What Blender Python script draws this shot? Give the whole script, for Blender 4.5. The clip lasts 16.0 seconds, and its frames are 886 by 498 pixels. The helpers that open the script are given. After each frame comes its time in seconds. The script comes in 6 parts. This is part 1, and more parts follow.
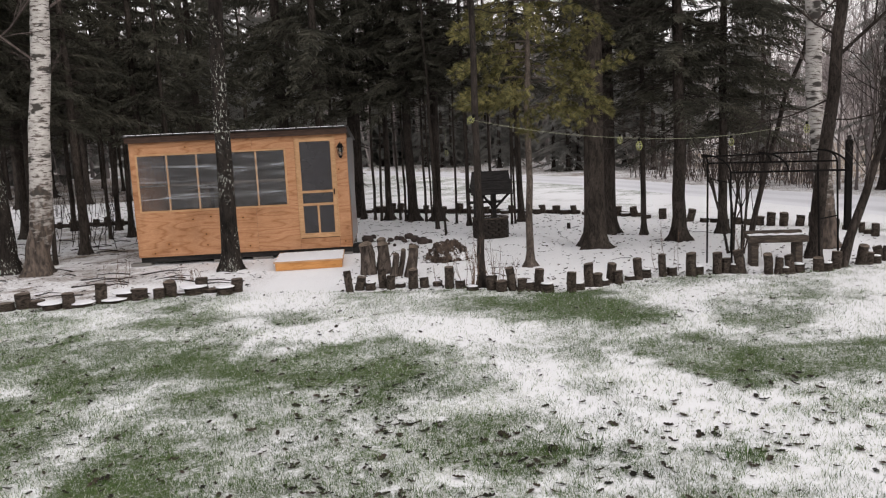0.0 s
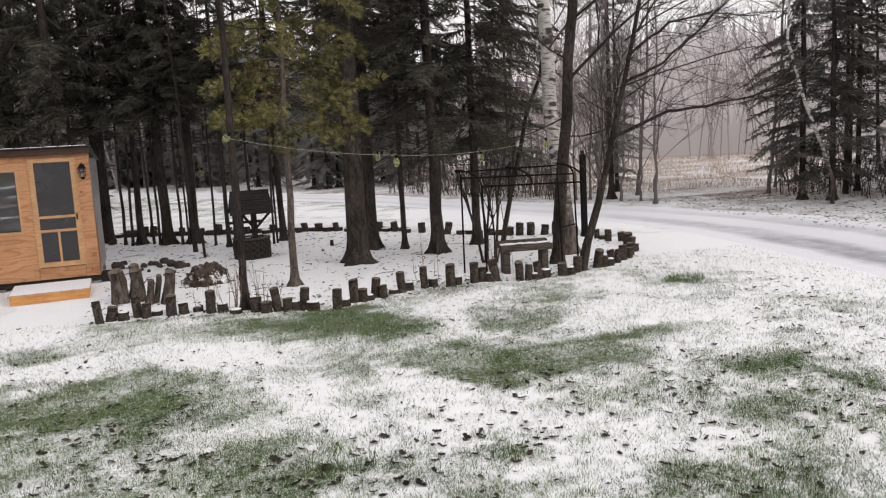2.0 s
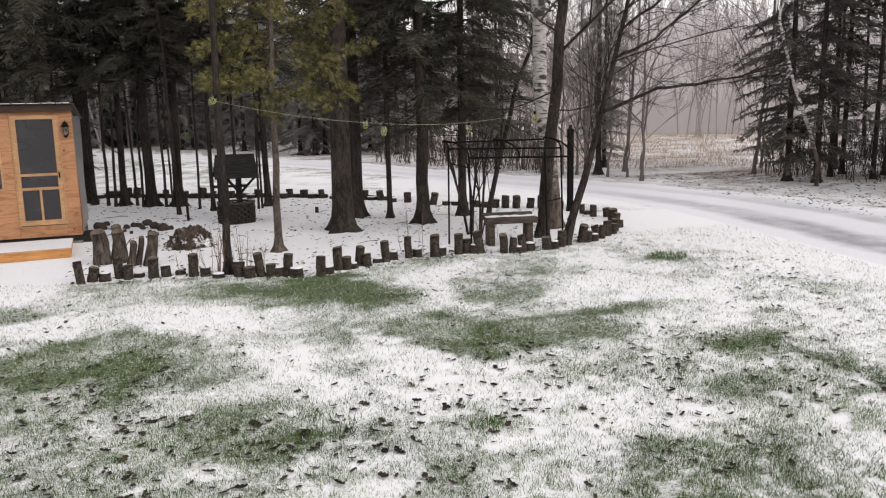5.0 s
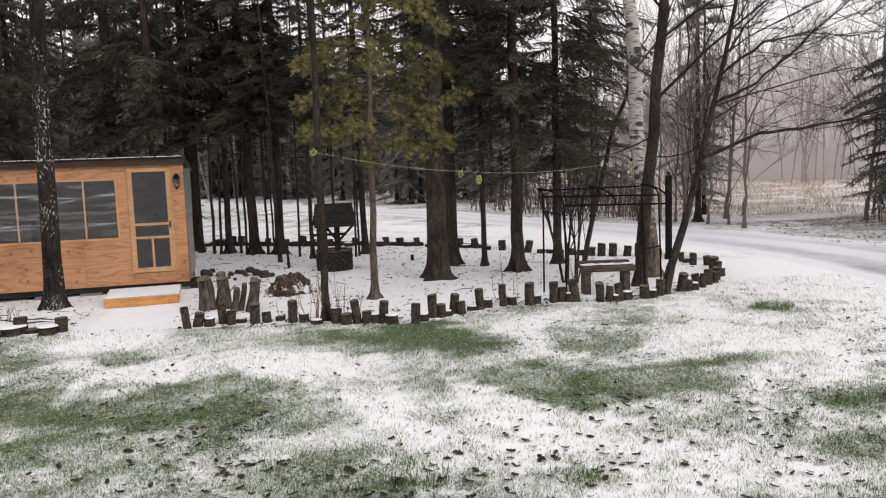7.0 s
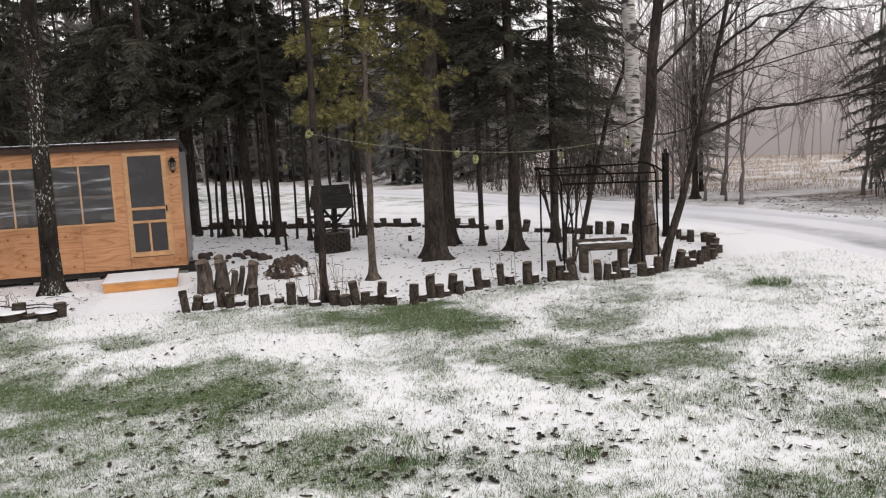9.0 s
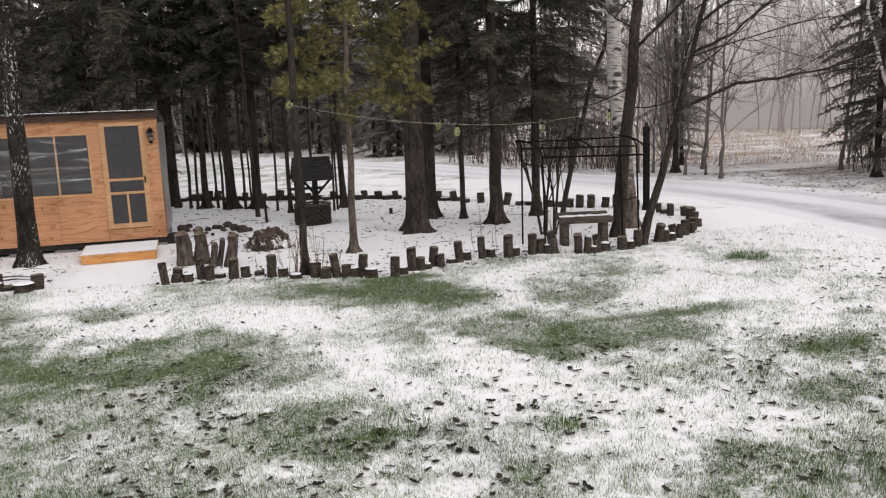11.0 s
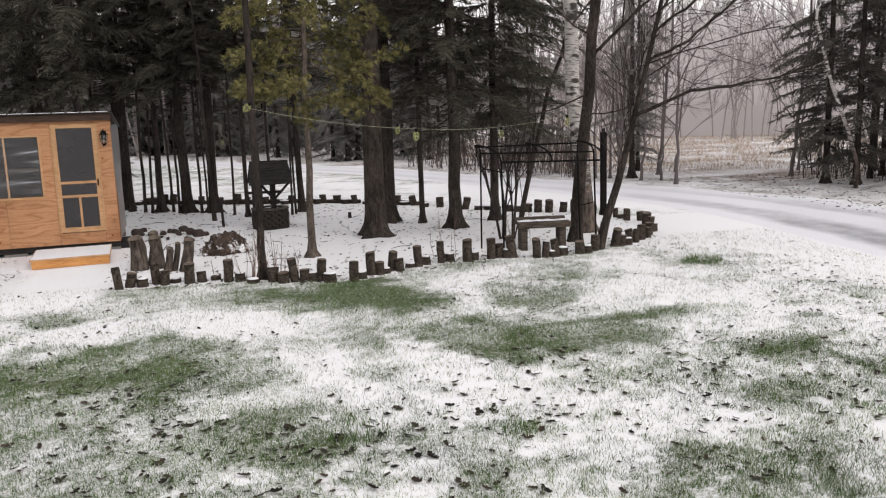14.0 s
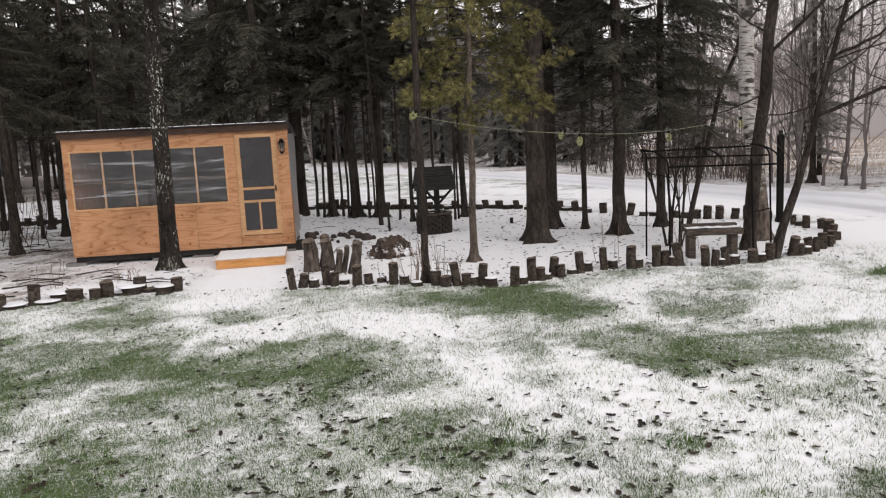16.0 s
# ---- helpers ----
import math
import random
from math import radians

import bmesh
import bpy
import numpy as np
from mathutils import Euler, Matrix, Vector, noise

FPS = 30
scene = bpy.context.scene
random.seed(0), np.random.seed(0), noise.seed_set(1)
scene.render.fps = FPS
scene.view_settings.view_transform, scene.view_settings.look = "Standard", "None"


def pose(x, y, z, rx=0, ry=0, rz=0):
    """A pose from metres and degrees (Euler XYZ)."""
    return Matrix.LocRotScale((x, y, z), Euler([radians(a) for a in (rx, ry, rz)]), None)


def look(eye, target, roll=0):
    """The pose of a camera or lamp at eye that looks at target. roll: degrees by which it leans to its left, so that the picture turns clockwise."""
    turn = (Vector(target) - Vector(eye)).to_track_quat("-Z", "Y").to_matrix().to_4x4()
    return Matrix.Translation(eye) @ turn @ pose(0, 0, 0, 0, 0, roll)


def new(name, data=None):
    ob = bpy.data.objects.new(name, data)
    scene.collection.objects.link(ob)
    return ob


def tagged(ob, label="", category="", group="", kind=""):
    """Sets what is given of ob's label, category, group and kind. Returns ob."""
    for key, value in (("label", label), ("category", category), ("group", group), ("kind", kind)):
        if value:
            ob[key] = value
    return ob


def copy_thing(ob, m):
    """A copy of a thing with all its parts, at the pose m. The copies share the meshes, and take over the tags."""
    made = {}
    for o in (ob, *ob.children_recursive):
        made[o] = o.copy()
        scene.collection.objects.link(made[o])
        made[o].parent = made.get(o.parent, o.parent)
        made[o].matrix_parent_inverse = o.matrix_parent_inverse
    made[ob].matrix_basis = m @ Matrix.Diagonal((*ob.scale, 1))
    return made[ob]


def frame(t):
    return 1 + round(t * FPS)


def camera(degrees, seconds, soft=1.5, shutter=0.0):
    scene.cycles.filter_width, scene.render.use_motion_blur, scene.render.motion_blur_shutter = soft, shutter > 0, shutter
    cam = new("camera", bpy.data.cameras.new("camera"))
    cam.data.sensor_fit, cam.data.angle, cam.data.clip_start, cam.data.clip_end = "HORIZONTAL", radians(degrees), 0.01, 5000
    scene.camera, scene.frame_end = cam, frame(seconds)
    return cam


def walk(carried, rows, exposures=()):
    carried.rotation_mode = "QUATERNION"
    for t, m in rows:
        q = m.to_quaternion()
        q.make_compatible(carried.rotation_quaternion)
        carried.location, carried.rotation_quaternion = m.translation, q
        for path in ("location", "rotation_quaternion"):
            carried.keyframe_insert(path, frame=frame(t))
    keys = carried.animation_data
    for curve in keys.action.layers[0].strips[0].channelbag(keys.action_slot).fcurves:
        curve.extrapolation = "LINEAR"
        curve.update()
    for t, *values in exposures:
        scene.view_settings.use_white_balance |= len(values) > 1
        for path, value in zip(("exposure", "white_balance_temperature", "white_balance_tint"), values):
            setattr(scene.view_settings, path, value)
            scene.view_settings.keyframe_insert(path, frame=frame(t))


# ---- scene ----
cam = camera(56.59, 16.0, soft=1.2)
PATH = [
    (0, pose(0, 0, 2.5, 81.67, 2.72, -0.63)),
    (0.5, pose(0, 0, 2.5, 81.64, 2.46, -6.30)),
    (1, pose(0, 0, 2.5, 81.57, 2.54, -11.21)),
    (1.5, pose(0, 0, 2.5, 81.76, 2.96, -14.19)),
    (2, pose(0, 0, 2.5, 82.05, 3.03, -17.19)),
    (2.5, pose(0, 0, 2.5, 82.58, 2.11, -20.90)),
    (3, pose(0, 0, 2.5, 82.87, 2.04, -22.54)),
    (3.2, pose(0, 0, 2.5, 82.62, 2.10, -23.00)),
    (5.3, pose(0, 0, 2.5, 79.93, 0.85, -17.16)),
    (5.5, pose(0, 0, 2.5, 80.53, 0.72, -16.73)),
    (6, pose(0, 0, 2.5, 82.71, 1.09, -15.05)),
    (6.5, pose(0, 0, 2.5, 83.73, 1.76, -12.77)),
    (7, pose(0, 0, 2.5, 83.48, 1.92, -11.44)),
    (7.5, pose(0, 0, 2.5, 82.80, 1.90, -12.47)),
    (8, pose(0, 0, 2.5, 82.45, 2.05, -13.12)),
    (8.5, pose(0, 0, 2.5, 82.42, 2.40, -12.51)),
    (9, pose(0, 0, 2.5, 82.10, 2.65, -11.70)),
    (9.5, pose(0, 0, 2.5, 81.39, 2.84, -12.56)),
    (12, pose(0, 0, 2.5, 79.88, 1.34, -13.73)),
    (12.5, pose(0, 0, 2.5, 79.83, 1.43, -16.61)),
    (13, pose(0, 0, 2.5, 79.82, 1.30, -19.06)),
    (13.5, pose(0, 0, 2.5, 79.97, 1.58, -18.43)),
    (14, pose(0, 0, 2.5, 80.36, 1.77, -15.78)),
    (14.5, pose(0, 0, 2.5, 80.59, 2.09, -13.73)),
    (15, pose(0, 0, 2.5, 80.73, 2.64, -11.30)),
    (15.5, pose(0, 0, 2.5, 80.93, 2.96, -7.52)),
    (16, pose(0, 0, 2.5, 81.18, 2.77, -4.59)),
]
EXPOSURES = [(0, 0.22), (0.5, 0.18), (1, 0.24), (2, 0.33), (3.2, 0.38), (5.3, 0.35), (7.5, 0.35), (16, 0.35)]
walk(cam, PATH, EXPOSURES)

# ---- world, sun ----
world = bpy.data.worlds.new("overcast_sky")
scene.world = world
world.use_nodes = True
wn, wl = world.node_tree.nodes, world.node_tree.links
sky = wn.new("ShaderNodeTexSky")
sky.sky_type, sky.sun_disc = "NISHITA", False
sky.sun_elevation, sky.sun_rotation = radians(34), radians(115)
sky.dust_density = 4.0
dim = wn.new("ShaderNodeVectorMath")
dim.operation = "SCALE"
dim.inputs[3].default_value = 0.10
cloud = wn.new("ShaderNodeMix")
cloud.data_type = "RGBA"
cloud.inputs[0].default_value = 0.86
cloud.inputs[7].default_value = (0.85, 0.812, 0.818, 1)
wl.new(sky.outputs[0], dim.inputs[0])
wl.new(dim.outputs[0], cloud.inputs[6])
wl.new(cloud.outputs[2], wn["Background"].inputs[0])
wn["Background"].inputs[1].default_value = 1.12
sun = new("sun", bpy.data.lights.new("sun", "SUN"))
sun.data.energy, sun.data.angle, sun.data.color = 1.0, radians(40), (1.0, 0.97, 0.93)
sun.matrix_world = look((14, -9, 12), (0, 12, 0))


# ---- materials ----
def material(name, rough=0.8, metal=0.0):
    m = bpy.data.materials.new(name)
    m.use_nodes = True
    b = m.node_tree.nodes["Principled BSDF"]
    b.inputs["Roughness"].default_value, b.inputs["Metallic"].default_value = rough, metal
    b.inputs["Specular IOR Level"].default_value = 0.5 if rough < 0.5 else 0.2
    return m, m.node_tree.nodes, m.node_tree.links, b


def noise_node(n, l, scale, stretch=(1, 1, 1), detail=4.0, rough=0.55, space="Object", distort=0.0):
    co, mp, tx = n.new("ShaderNodeTexCoord"), n.new("ShaderNodeMapping"), n.new("ShaderNodeTexNoise")
    mp.inputs["Scale"].default_value = stretch
    tx.inputs["Scale"].default_value, tx.inputs["Detail"].default_value = scale, detail
    tx.inputs["Roughness"].default_value, tx.inputs["Distortion"].default_value = rough, distort
    l.new(co.outputs[space], mp.inputs[0])
    l.new(mp.outputs[0], tx.inputs["Vector"])
    return tx.outputs["Fac"]


def ramp(n, l, fac, stops):
    r = n.new("ShaderNodeValToRGB")
    e = r.color_ramp.elements
    while len(e) < len(stops):
        e.new(0.5)
    for k, (p, c) in zip(e, stops):
        k.position, k.color = p, (*c, 1) if len(c) == 3 else c
    l.new(fac, r.inputs[0])
    return r.outputs[0]


def blend(n, l, fac, a, b, mode="MIX"):
    x = n.new("ShaderNodeMix")
    x.data_type, x.blend_type = "RGBA", mode
    for socket, value in ((0, fac), (6, a), (7, b)):
        if isinstance(value, (int, float)):
            x.inputs[socket].default_value = value
        elif isinstance(value, tuple):
            x.inputs[socket].default_value = (*value, 1)
        else:
            l.new(value, x.inputs[socket])
    return x.outputs[2]


def math_node(n, l, op, a, b=0.5, clamp=False):
    x = n.new("ShaderNodeMath")
    x.operation, x.use_clamp = op, clamp
    for k, v in enumerate((a, b)):
        if isinstance(v, (int, float)):
            x.inputs[k].default_value = v
        else:
            l.new(v, x.inputs[k])
    return x.outputs[0]


def bump(n, l, b, height, strength=0.5, distance=0.02):
    x = n.new("ShaderNodeBump")
    x.inputs["Strength"].default_value, x.inputs["Distance"].default_value = strength, distance
    l.new(height, x.inputs["Height"])
    l.new(x.outputs[0], b.inputs["Normal"])


def bark_material(name, dark, light, lichen=0.0, fine=26.0):
    m, n, l, b = material(name, 0.92)
    furrow = noise_node(n, l, fine, (1, 1, 0.33), 7, 0.72, distort=0.6)
    patch = noise_node(n, l, 3.0, (1, 1, 0.5), 3)
    b.inputs["Specular IOR Level"].default_value = 0.12
    c = ramp(n, l, furrow, ((0.38, dark), (0.66, light)))
    tone = ramp(n, l, patch, ((0.3, (0.5, 0.48, 0.46)), (0.7, (1.4, 1.36, 1.33))))
    c = blend(n, l, 1.0, c, tone, "MULTIPLY")
    if lichen != 0.0:
        spot = noise_node(n, l, 34.0, (1, 1, 0.45), 4, 0.65)
        zone = noise_node(n, l, 1.3, (1, 1, 1), 2)
        both = math_node(n, l, "MULTIPLY", spot, math_node(n, l, "ADD", zone, 0.5))
        k = ramp(n, l, both, ((0.60 - 0.05 * lichen, (0, 0, 0)), (0.64 - 0.05 * lichen, (1, 1, 1))))
        c = blend(n, l, k, c, (0.42, 0.43, 0.39))
    l.new(c, b.inputs["Base Color"])
    bump(n, l, b, furrow, 0.9, 0.03)
    return m


def leaf_material(name, a, b_, rough=0.75, lo=0.65, hi=1.2, through_=0.0):
    m, n, l, b = material(name, rough)
    geo = n.new("ShaderNodeNewGeometry")
    c = ramp(n, l, geo.outputs["Random Per Island"], ((0.0, a), (1.0, b_)))
    patch = noise_node(n, l, 1.1, (1, 1, 1), 3)
    c = blend(n, l, 1.0, c, ramp(n, l, patch, ((0.3, (lo, lo, lo)), (0.7, (hi, hi * 0.97, hi * 0.93)))), "MULTIPLY")
    l.new(c, b.inputs["Base Color"])
    b.inputs["Specular IOR Level"].default_value = 0.12
    if through_:
        # thin foliage lets part of the light through
        thin, mix = n.new("ShaderNodeBsdfTranslucent"), n.new("ShaderNodeMixShader")
        l.new(c, thin.inputs["Color"])
        mix.inputs[0].default_value = through_
        l.new(b.outputs[0], mix.inputs[1])
        l.new(thin.outputs[0], mix.inputs[2])
        l.new(mix.outputs[0], n["Material Output"].inputs["Surface"])
    return m


def wood_material(name, a, b_, scale=5.0, stretch=(1, 8, 8), rough=0.75, dirt=0.0):
    m, n, l, b = material(name, rough)
    grain = noise_node(n, l, scale, stretch, 6, 0.6, distort=0.8)
    blot = noise_node(n, l, 2.2, (1, 1, 1), 3)
    c = ramp(n, l, grain, ((0.36, a), (0.62, b_)))
    c = blend(n, l, 1.0, c, ramp(n, l, blot, ((0.3, (0.85 - dirt, 0.84 - dirt, 0.82 - dirt)), (0.7, (1.08, 1.07, 1.06)))), "MULTIPLY")
    l.new(c, b.inputs["Base Color"])
    bump(n, l, b, grain, 0.35, 0.006)
    return m


def plywood_material():
    m, n, l, b = material("new_plywood", 0.62)
    co, mp = n.new("ShaderNodeTexCoord"), n.new("ShaderNodeMapping")
    mp.inputs["Scale"].default_value = (0.30, 1.0, 2.0)
    info = n.new("ShaderNodeObjectInfo")
    shift = n.new("ShaderNodeVectorMath")
    l.new(co.outputs["Object"], mp.inputs[0])
    l.new(mp.outputs[0], shift.inputs[0])
    far = math_node(n, l, "MULTIPLY", info.outputs["Random"], 7.0)
    l.new(far, shift.inputs[1])
    warp = n.new("ShaderNodeTexNoise")
    warp.inputs["Scale"].default_value, warp.inputs["Detail"].default_value = 1.5, 2.0
    l.new(shift.outputs[0], warp.inputs["Vector"])
    rings = math_node(n, l, "FRACT", math_node(n, l, "MULTIPLY", warp.outputs["Fac"], 11.0), 0.0)
    c = ramp(n, l, rings, ((0.0, (0.425, 0.218, 0.112)), (0.62, (0.475, 0.256, 0.140)), (0.90, (0.325, 0.150, 0.070)), (1.0, (0.425, 0.218, 0.112))))
    fine = noise_node(n, l, 9.0, (1.2, 6, 16), 5, 0.6)
    c = blend(n, l, 1.0, c, ramp(n, l, fine, ((0.3, (0.76, 0.72, 0.67)), (0.7, (1.14, 1.14, 1.14)))), "MULTIPLY")
    sp, flat = n.new("ShaderNodeSeparateXYZ"), n.new("ShaderNodeCombineXYZ")
    l.new(co.outputs["Object"], sp.inputs[0])
    l.new(sp.outputs[0], flat.inputs[0])
    l.new(sp.outputs[2], flat.inputs[1])
    knots = n.new("ShaderNodeTexVoronoi")
    knots.voronoi_dimensions = "2D"
    knots.inputs["Scale"].default_value = 2.6
    l.new(flat.outputs[0], knots.inputs["Vector"])
    pick = n.new("ShaderNodeSeparateColor")
    l.new(knots.outputs["Color"], pick.inputs[0])
    some = math_node(n, l, "GREATER_THAN", pick.outputs[0], 0.58)
    halo = ramp(n, l, knots.outputs["Distance"], ((0.05, (0.6, 0.6, 0.6)), (0.20, (0, 0, 0))))
    c = blend(n, l, math_node(n, l, "MULTIPLY", halo, some), c, (0.37, 0.17, 0.07))
    k = ramp(n, l, knots.outputs["Distance"], ((0.03, (1, 1, 1)), (0.055, (0, 0, 0))))
    k = math_node(n, l, "MULTIPLY", k, some)
    c = blend(n, l, k, c, (0.12, 0.05, 0.02))
    stain = noise_node(n, l, 1.1, (1, 1, 1), 5, 0.62)
    c = blend(n, l, 1.0, c, ramp(n, l, stain, ((0.34, (0.70, 0.66, 0.63)), (0.52, (1, 1, 1)), (0.72, (1.1, 1.1, 1.12)))), "MULTIPLY")
    l.new(c, b.inputs["Base Color"])
    bump(n, l, b, fine, 0.2, 0.004)
    return m


def plain(name, colour, rough=0.7, metal=0.0, vary=0.2, scale=8.0):
    m, n, l, b = material(name, rough, metal)
    f = noise_node(n, l, scale, (1, 1, 1), 5)
    lo, hi = [tuple(c * k for c in colour) for k in (1 - vary, 1 + vary)]
    l.new(ramp(n, l, f, ((0.3, lo), (0.7, hi))), b.inputs["Base Color"])
    bump(n, l, b, f, 0.25, 0.01)
    return m


def snow_material(name="snow"):
    m, n, l, b = material(name, 0.7)
    f = noise_node(n, l, 40.0, (1, 1, 1), 4)
    l.new(ramp(n, l, f, ((0.3, (0.76, 0.76, 0.79)), (0.7, (0.86, 0.86, 0.88)))), b.inputs["Base Color"])
    bump(n, l, b, f, 0.3, 0.01)
    return m


def ground_material():
    m, n, l, b = material("snowy_ground", 0.85)
    at, at2 = n.new("ShaderNodeAttribute"), n.new("ShaderNodeAttribute")
    at.attribute_name, at2.attribute_name = "bare", "litter"
    fine = noise_node(n, l, 22.0, (1, 1, 1), 7, 0.75)
    grit = noise_node(n, l, 90.0, (1, 1, 1), 3, 0.7)
    mid = noise_node(n, l, 3.2, (1, 1, 1), 4)
    # snow breaks open in small ragged specks, the more the barer the ground
    level = math_node(n, l, "ADD", math_node(n, l, "MULTIPLY", at.outputs["Fac"], 0.53), math_node(n, l, "MULTIPLY", mid, 0.12))
    cut = math_node(n, l, "SUBTRACT", math_node(n, l, "ADD", level, math_node(n, l, "MULTIPLY", fine, 0.85)), 0.66)
    cut = math_node(n, l, "ADD", cut, math_node(n, l, "MULTIPLY", math_node(n, l, "SUBTRACT", grit, 0.5), 0.9))
    open_ = math_node(n, l, "MULTIPLY", cut, 3.0, True)
    grass = ramp(n, l, grit, ((0.3, (0.030, 0.058, 0.018)), (0.7, (0.095, 0.140, 0.050))))
    earth = ramp(n, l, grit, ((0.3, (0.06, 0.042, 0.030)), (0.7, (0.20, 0.135, 0.085))))
    under = blend(n, l, at2.outputs["Fac"], grass, earth)
    snow = ramp(n, l, fine, ((0.3, (0.80, 0.80, 0.82)), (0.7, (0.91, 0.91, 0.92))))
    l.new(blend(n, l, open_, snow, under), b.inputs["Base Color"])
    bump(n, l, b, fine, 0.6, 0.02)
    return m


def road_material():
    m, n, l, b = material("driven_snow", 0.55)
    uv, sp = n.new("ShaderNodeTexCoord"), n.new("ShaderNodeSeparateXYZ")
    l.new(uv.outputs["UV"], sp.inputs[0])
    wob = noise_node(n, l, 0.5, (1, 1, 1), 3)
    across = math_node(n, l, "ADD", sp.outputs[0], math_node(n, l, "MULTIPLY", math_node(n, l, "SUBTRACT", wob, 0.5), 0.16))
    tracks = ramp(n, l, across, ((0.0, (0, 0, 0)), (0.16, (0, 0, 0)), (0.24, (0.85, 0.85, 0.85)), (0.34, (0.9, 0.9, 0.9)), (0.42, (0.1, 0.1, 0.1)),
                                 (0.58, (0.05, 0.05, 0.05)), (0.66, (0.6, 0.6, 0.6)), (0.75, (0.5, 0.5, 0.5)), (0.84, (0, 0, 0))))
    patch = noise_node(n, l, 0.9, (1, 1, 1), 5, 0.65)
    fine = noise_node(n, l, 30.0, (1, 1, 1), 5, 0.7)
    k = math_node(n, l, "MULTIPLY", tracks, ramp(n, l, patch, ((0.25, (0.3, 0.3, 0.3)), (0.55, (1, 1, 1)))))
    k = math_node(n, l, "MULTIPLY", k, math_node(n, l, "ADD", fine, 0.35), True)
    near = math_node(n, l, "MULTIPLY", math_node(n, l, "SUBTRACT", sp.outputs[1], 26.0), 0.07, True)
    k = math_node(n, l, "MULTIPLY", k, math_node(n, l, "ADD", math_node(n, l, "MULTIPLY", near, 0.8), 0.3), True)
    snow = ramp(n, l, fine, ((0.3, (0.70, 0.70, 0.74)), (0.7, (0.84, 0.84, 0.87))))
    l.new(blend(n, l, math_node(n, l, "MULTIPLY", k, 1.0, True), snow, (0.24, 0.24, 0.26)), b.inputs["Base Color"])
    bump(n, l, b, fine, 0.4, 0.015)
    return m


def birch_material():
    m, n, l, b = material("birch_bark", 0.75)
    dash = noise_node(n, l, 3.2, (1.6, 1.6, 11), 4, 0.6)
    scar = noise_node(n, l, 2.4, (0.9, 0.9, 2.2), 3, 0.5)
    k1 = ramp(n, l, dash, ((0.54, (0, 0, 0)), (0.60, (1, 1, 1))))
    k2 = ramp(n, l, scar, ((0.55, (0, 0, 0)), (0.60, (1, 1, 1))))
    tone = noise_node(n, l, 6.0, (1, 1, 2), 4)
    c = ramp(n, l, tone, ((0.3, (0.33, 0.31, 0.29)), (0.7, (0.56, 0.53, 0.505))))
    c = blend(n, l, k1, c, (0.10, 0.08, 0.07))
    c = blend(n, l, k2, c, (0.05, 0.045, 0.04))
    sp, co = n.new("ShaderNodeSeparateXYZ"), n.new("ShaderNodeTexCoord")
    l.new(co.outputs["Object"], sp.inputs[0])
    # rough grey-brown old bark at the foot of the stem
    old = math_node(n, l, "ADD", math_node(n, l, "MULTIPLY", sp.outputs[2], -0.62), math_node(n, l, "MULTIPLY", tone, 2.6))
    foot = ramp(n, l, old, ((0.15, (0, 0, 0)), (0.75, (1, 1, 1))))
    c = blend(n, l, foot, c, ramp(n, l, noise_node(n, l, 16.0, (1, 1, 0.3), 5), ((0.35, (0.030, 0.024, 0.020)), (0.7, (0.145, 0.112, 0.092)))))
    l.new(c, b.inputs["Base Color"])
    bump(n, l, b, dash, 0.5, 0.01)
    return m


def glass_material(name, colour=(1, 1, 1), rough=0.05, alpha=0.25):
    m, n, l, b = material(name, rough)
    b.inputs["Base Color"].default_value = (*colour, 1)
    b.inputs["Alpha"].default_value = alpha
    b.inputs["IOR"].default_value = 1.5
    return m


def plastic_sheet_material():
    m, n, l, b = material("clear_plastic_sheet", 0.14)
    crease = noise_node(n, l, 1.3, (0.5, 1, 5.0), 5, 0.66, distort=2.2)
    fold = noise_node(n, l, 0.9, (0.25, 1, 7.0), 2, 0.5, distort=0.5)
    b.inputs["Base Color"].default_value = (0.70, 0.72, 0.76, 1)
    veil = ramp(n, l, crease, ((0.48, (0.07, 0.07, 0.07)), (0.60, (0.13, 0.13, 0.13)), (0.70, (0.42, 0.42, 0.42))))
    band = ramp(n, l, fold, ((0.60, (0, 0, 0)), (0.66, (0.30, 0.30, 0.30)), (0.70, (0, 0, 0))))
    l.new(math_node(n, l, "ADD", veil, band, True), b.inputs["Alpha"])
    bump(n, l, b, crease, 0.8, 0.03)
    return m


SPRUCE_BARK = bark_material("spruce_bark", (0.021, 0.018, 0.016), (0.076, 0.064, 0.056))
OLD_BARK = bark_material("old_spruce_bark", (0.020, 0.017, 0.015), (0.078, 0.065, 0.056), fine=16.0)
DARK_BARK = bark_material("wet_dark_bark", (0.018, 0.0155, 0.014), (0.060, 0.050, 0.045))
LICHEN_BARK = bark_material("lichened_black_bark", (0.010, 0.009, 0.008), (0.042, 0.035, 0.031), lichen=-0.25, fine=18.0)
PALE_BARK = bark_material("pale_cedar_bark", (0.048, 0.040, 0.035), (0.165, 0.138, 0.118), fine=34.0)
GREY_BARK = bark_material("grey_maple_bark", (0.018, 0.015, 0.0135), (0.070, 0.058, 0.051))
TWIG = bark_material("bare_twigs", (0.06, 0.050, 0.047), (0.15, 0.125, 0.118))
# twigs farther off get paler colours that hold the haze of distance
HAZE_TWIG = plain("grey_brown_fine_twigs", (0.155, 0.132, 0.128), 0.95, vary=0.2, scale=0.5)
FAR_TWIG = plain("haze_pale_bare_twigs", (0.27, 0.236, 0.23), 0.9, vary=0.15, scale=0.3)
LOG_BARK = bark_material("weathered_log_bark", (0.018, 0.015, 0.013), (0.115, 0.094, 0.079), fine=24.0)
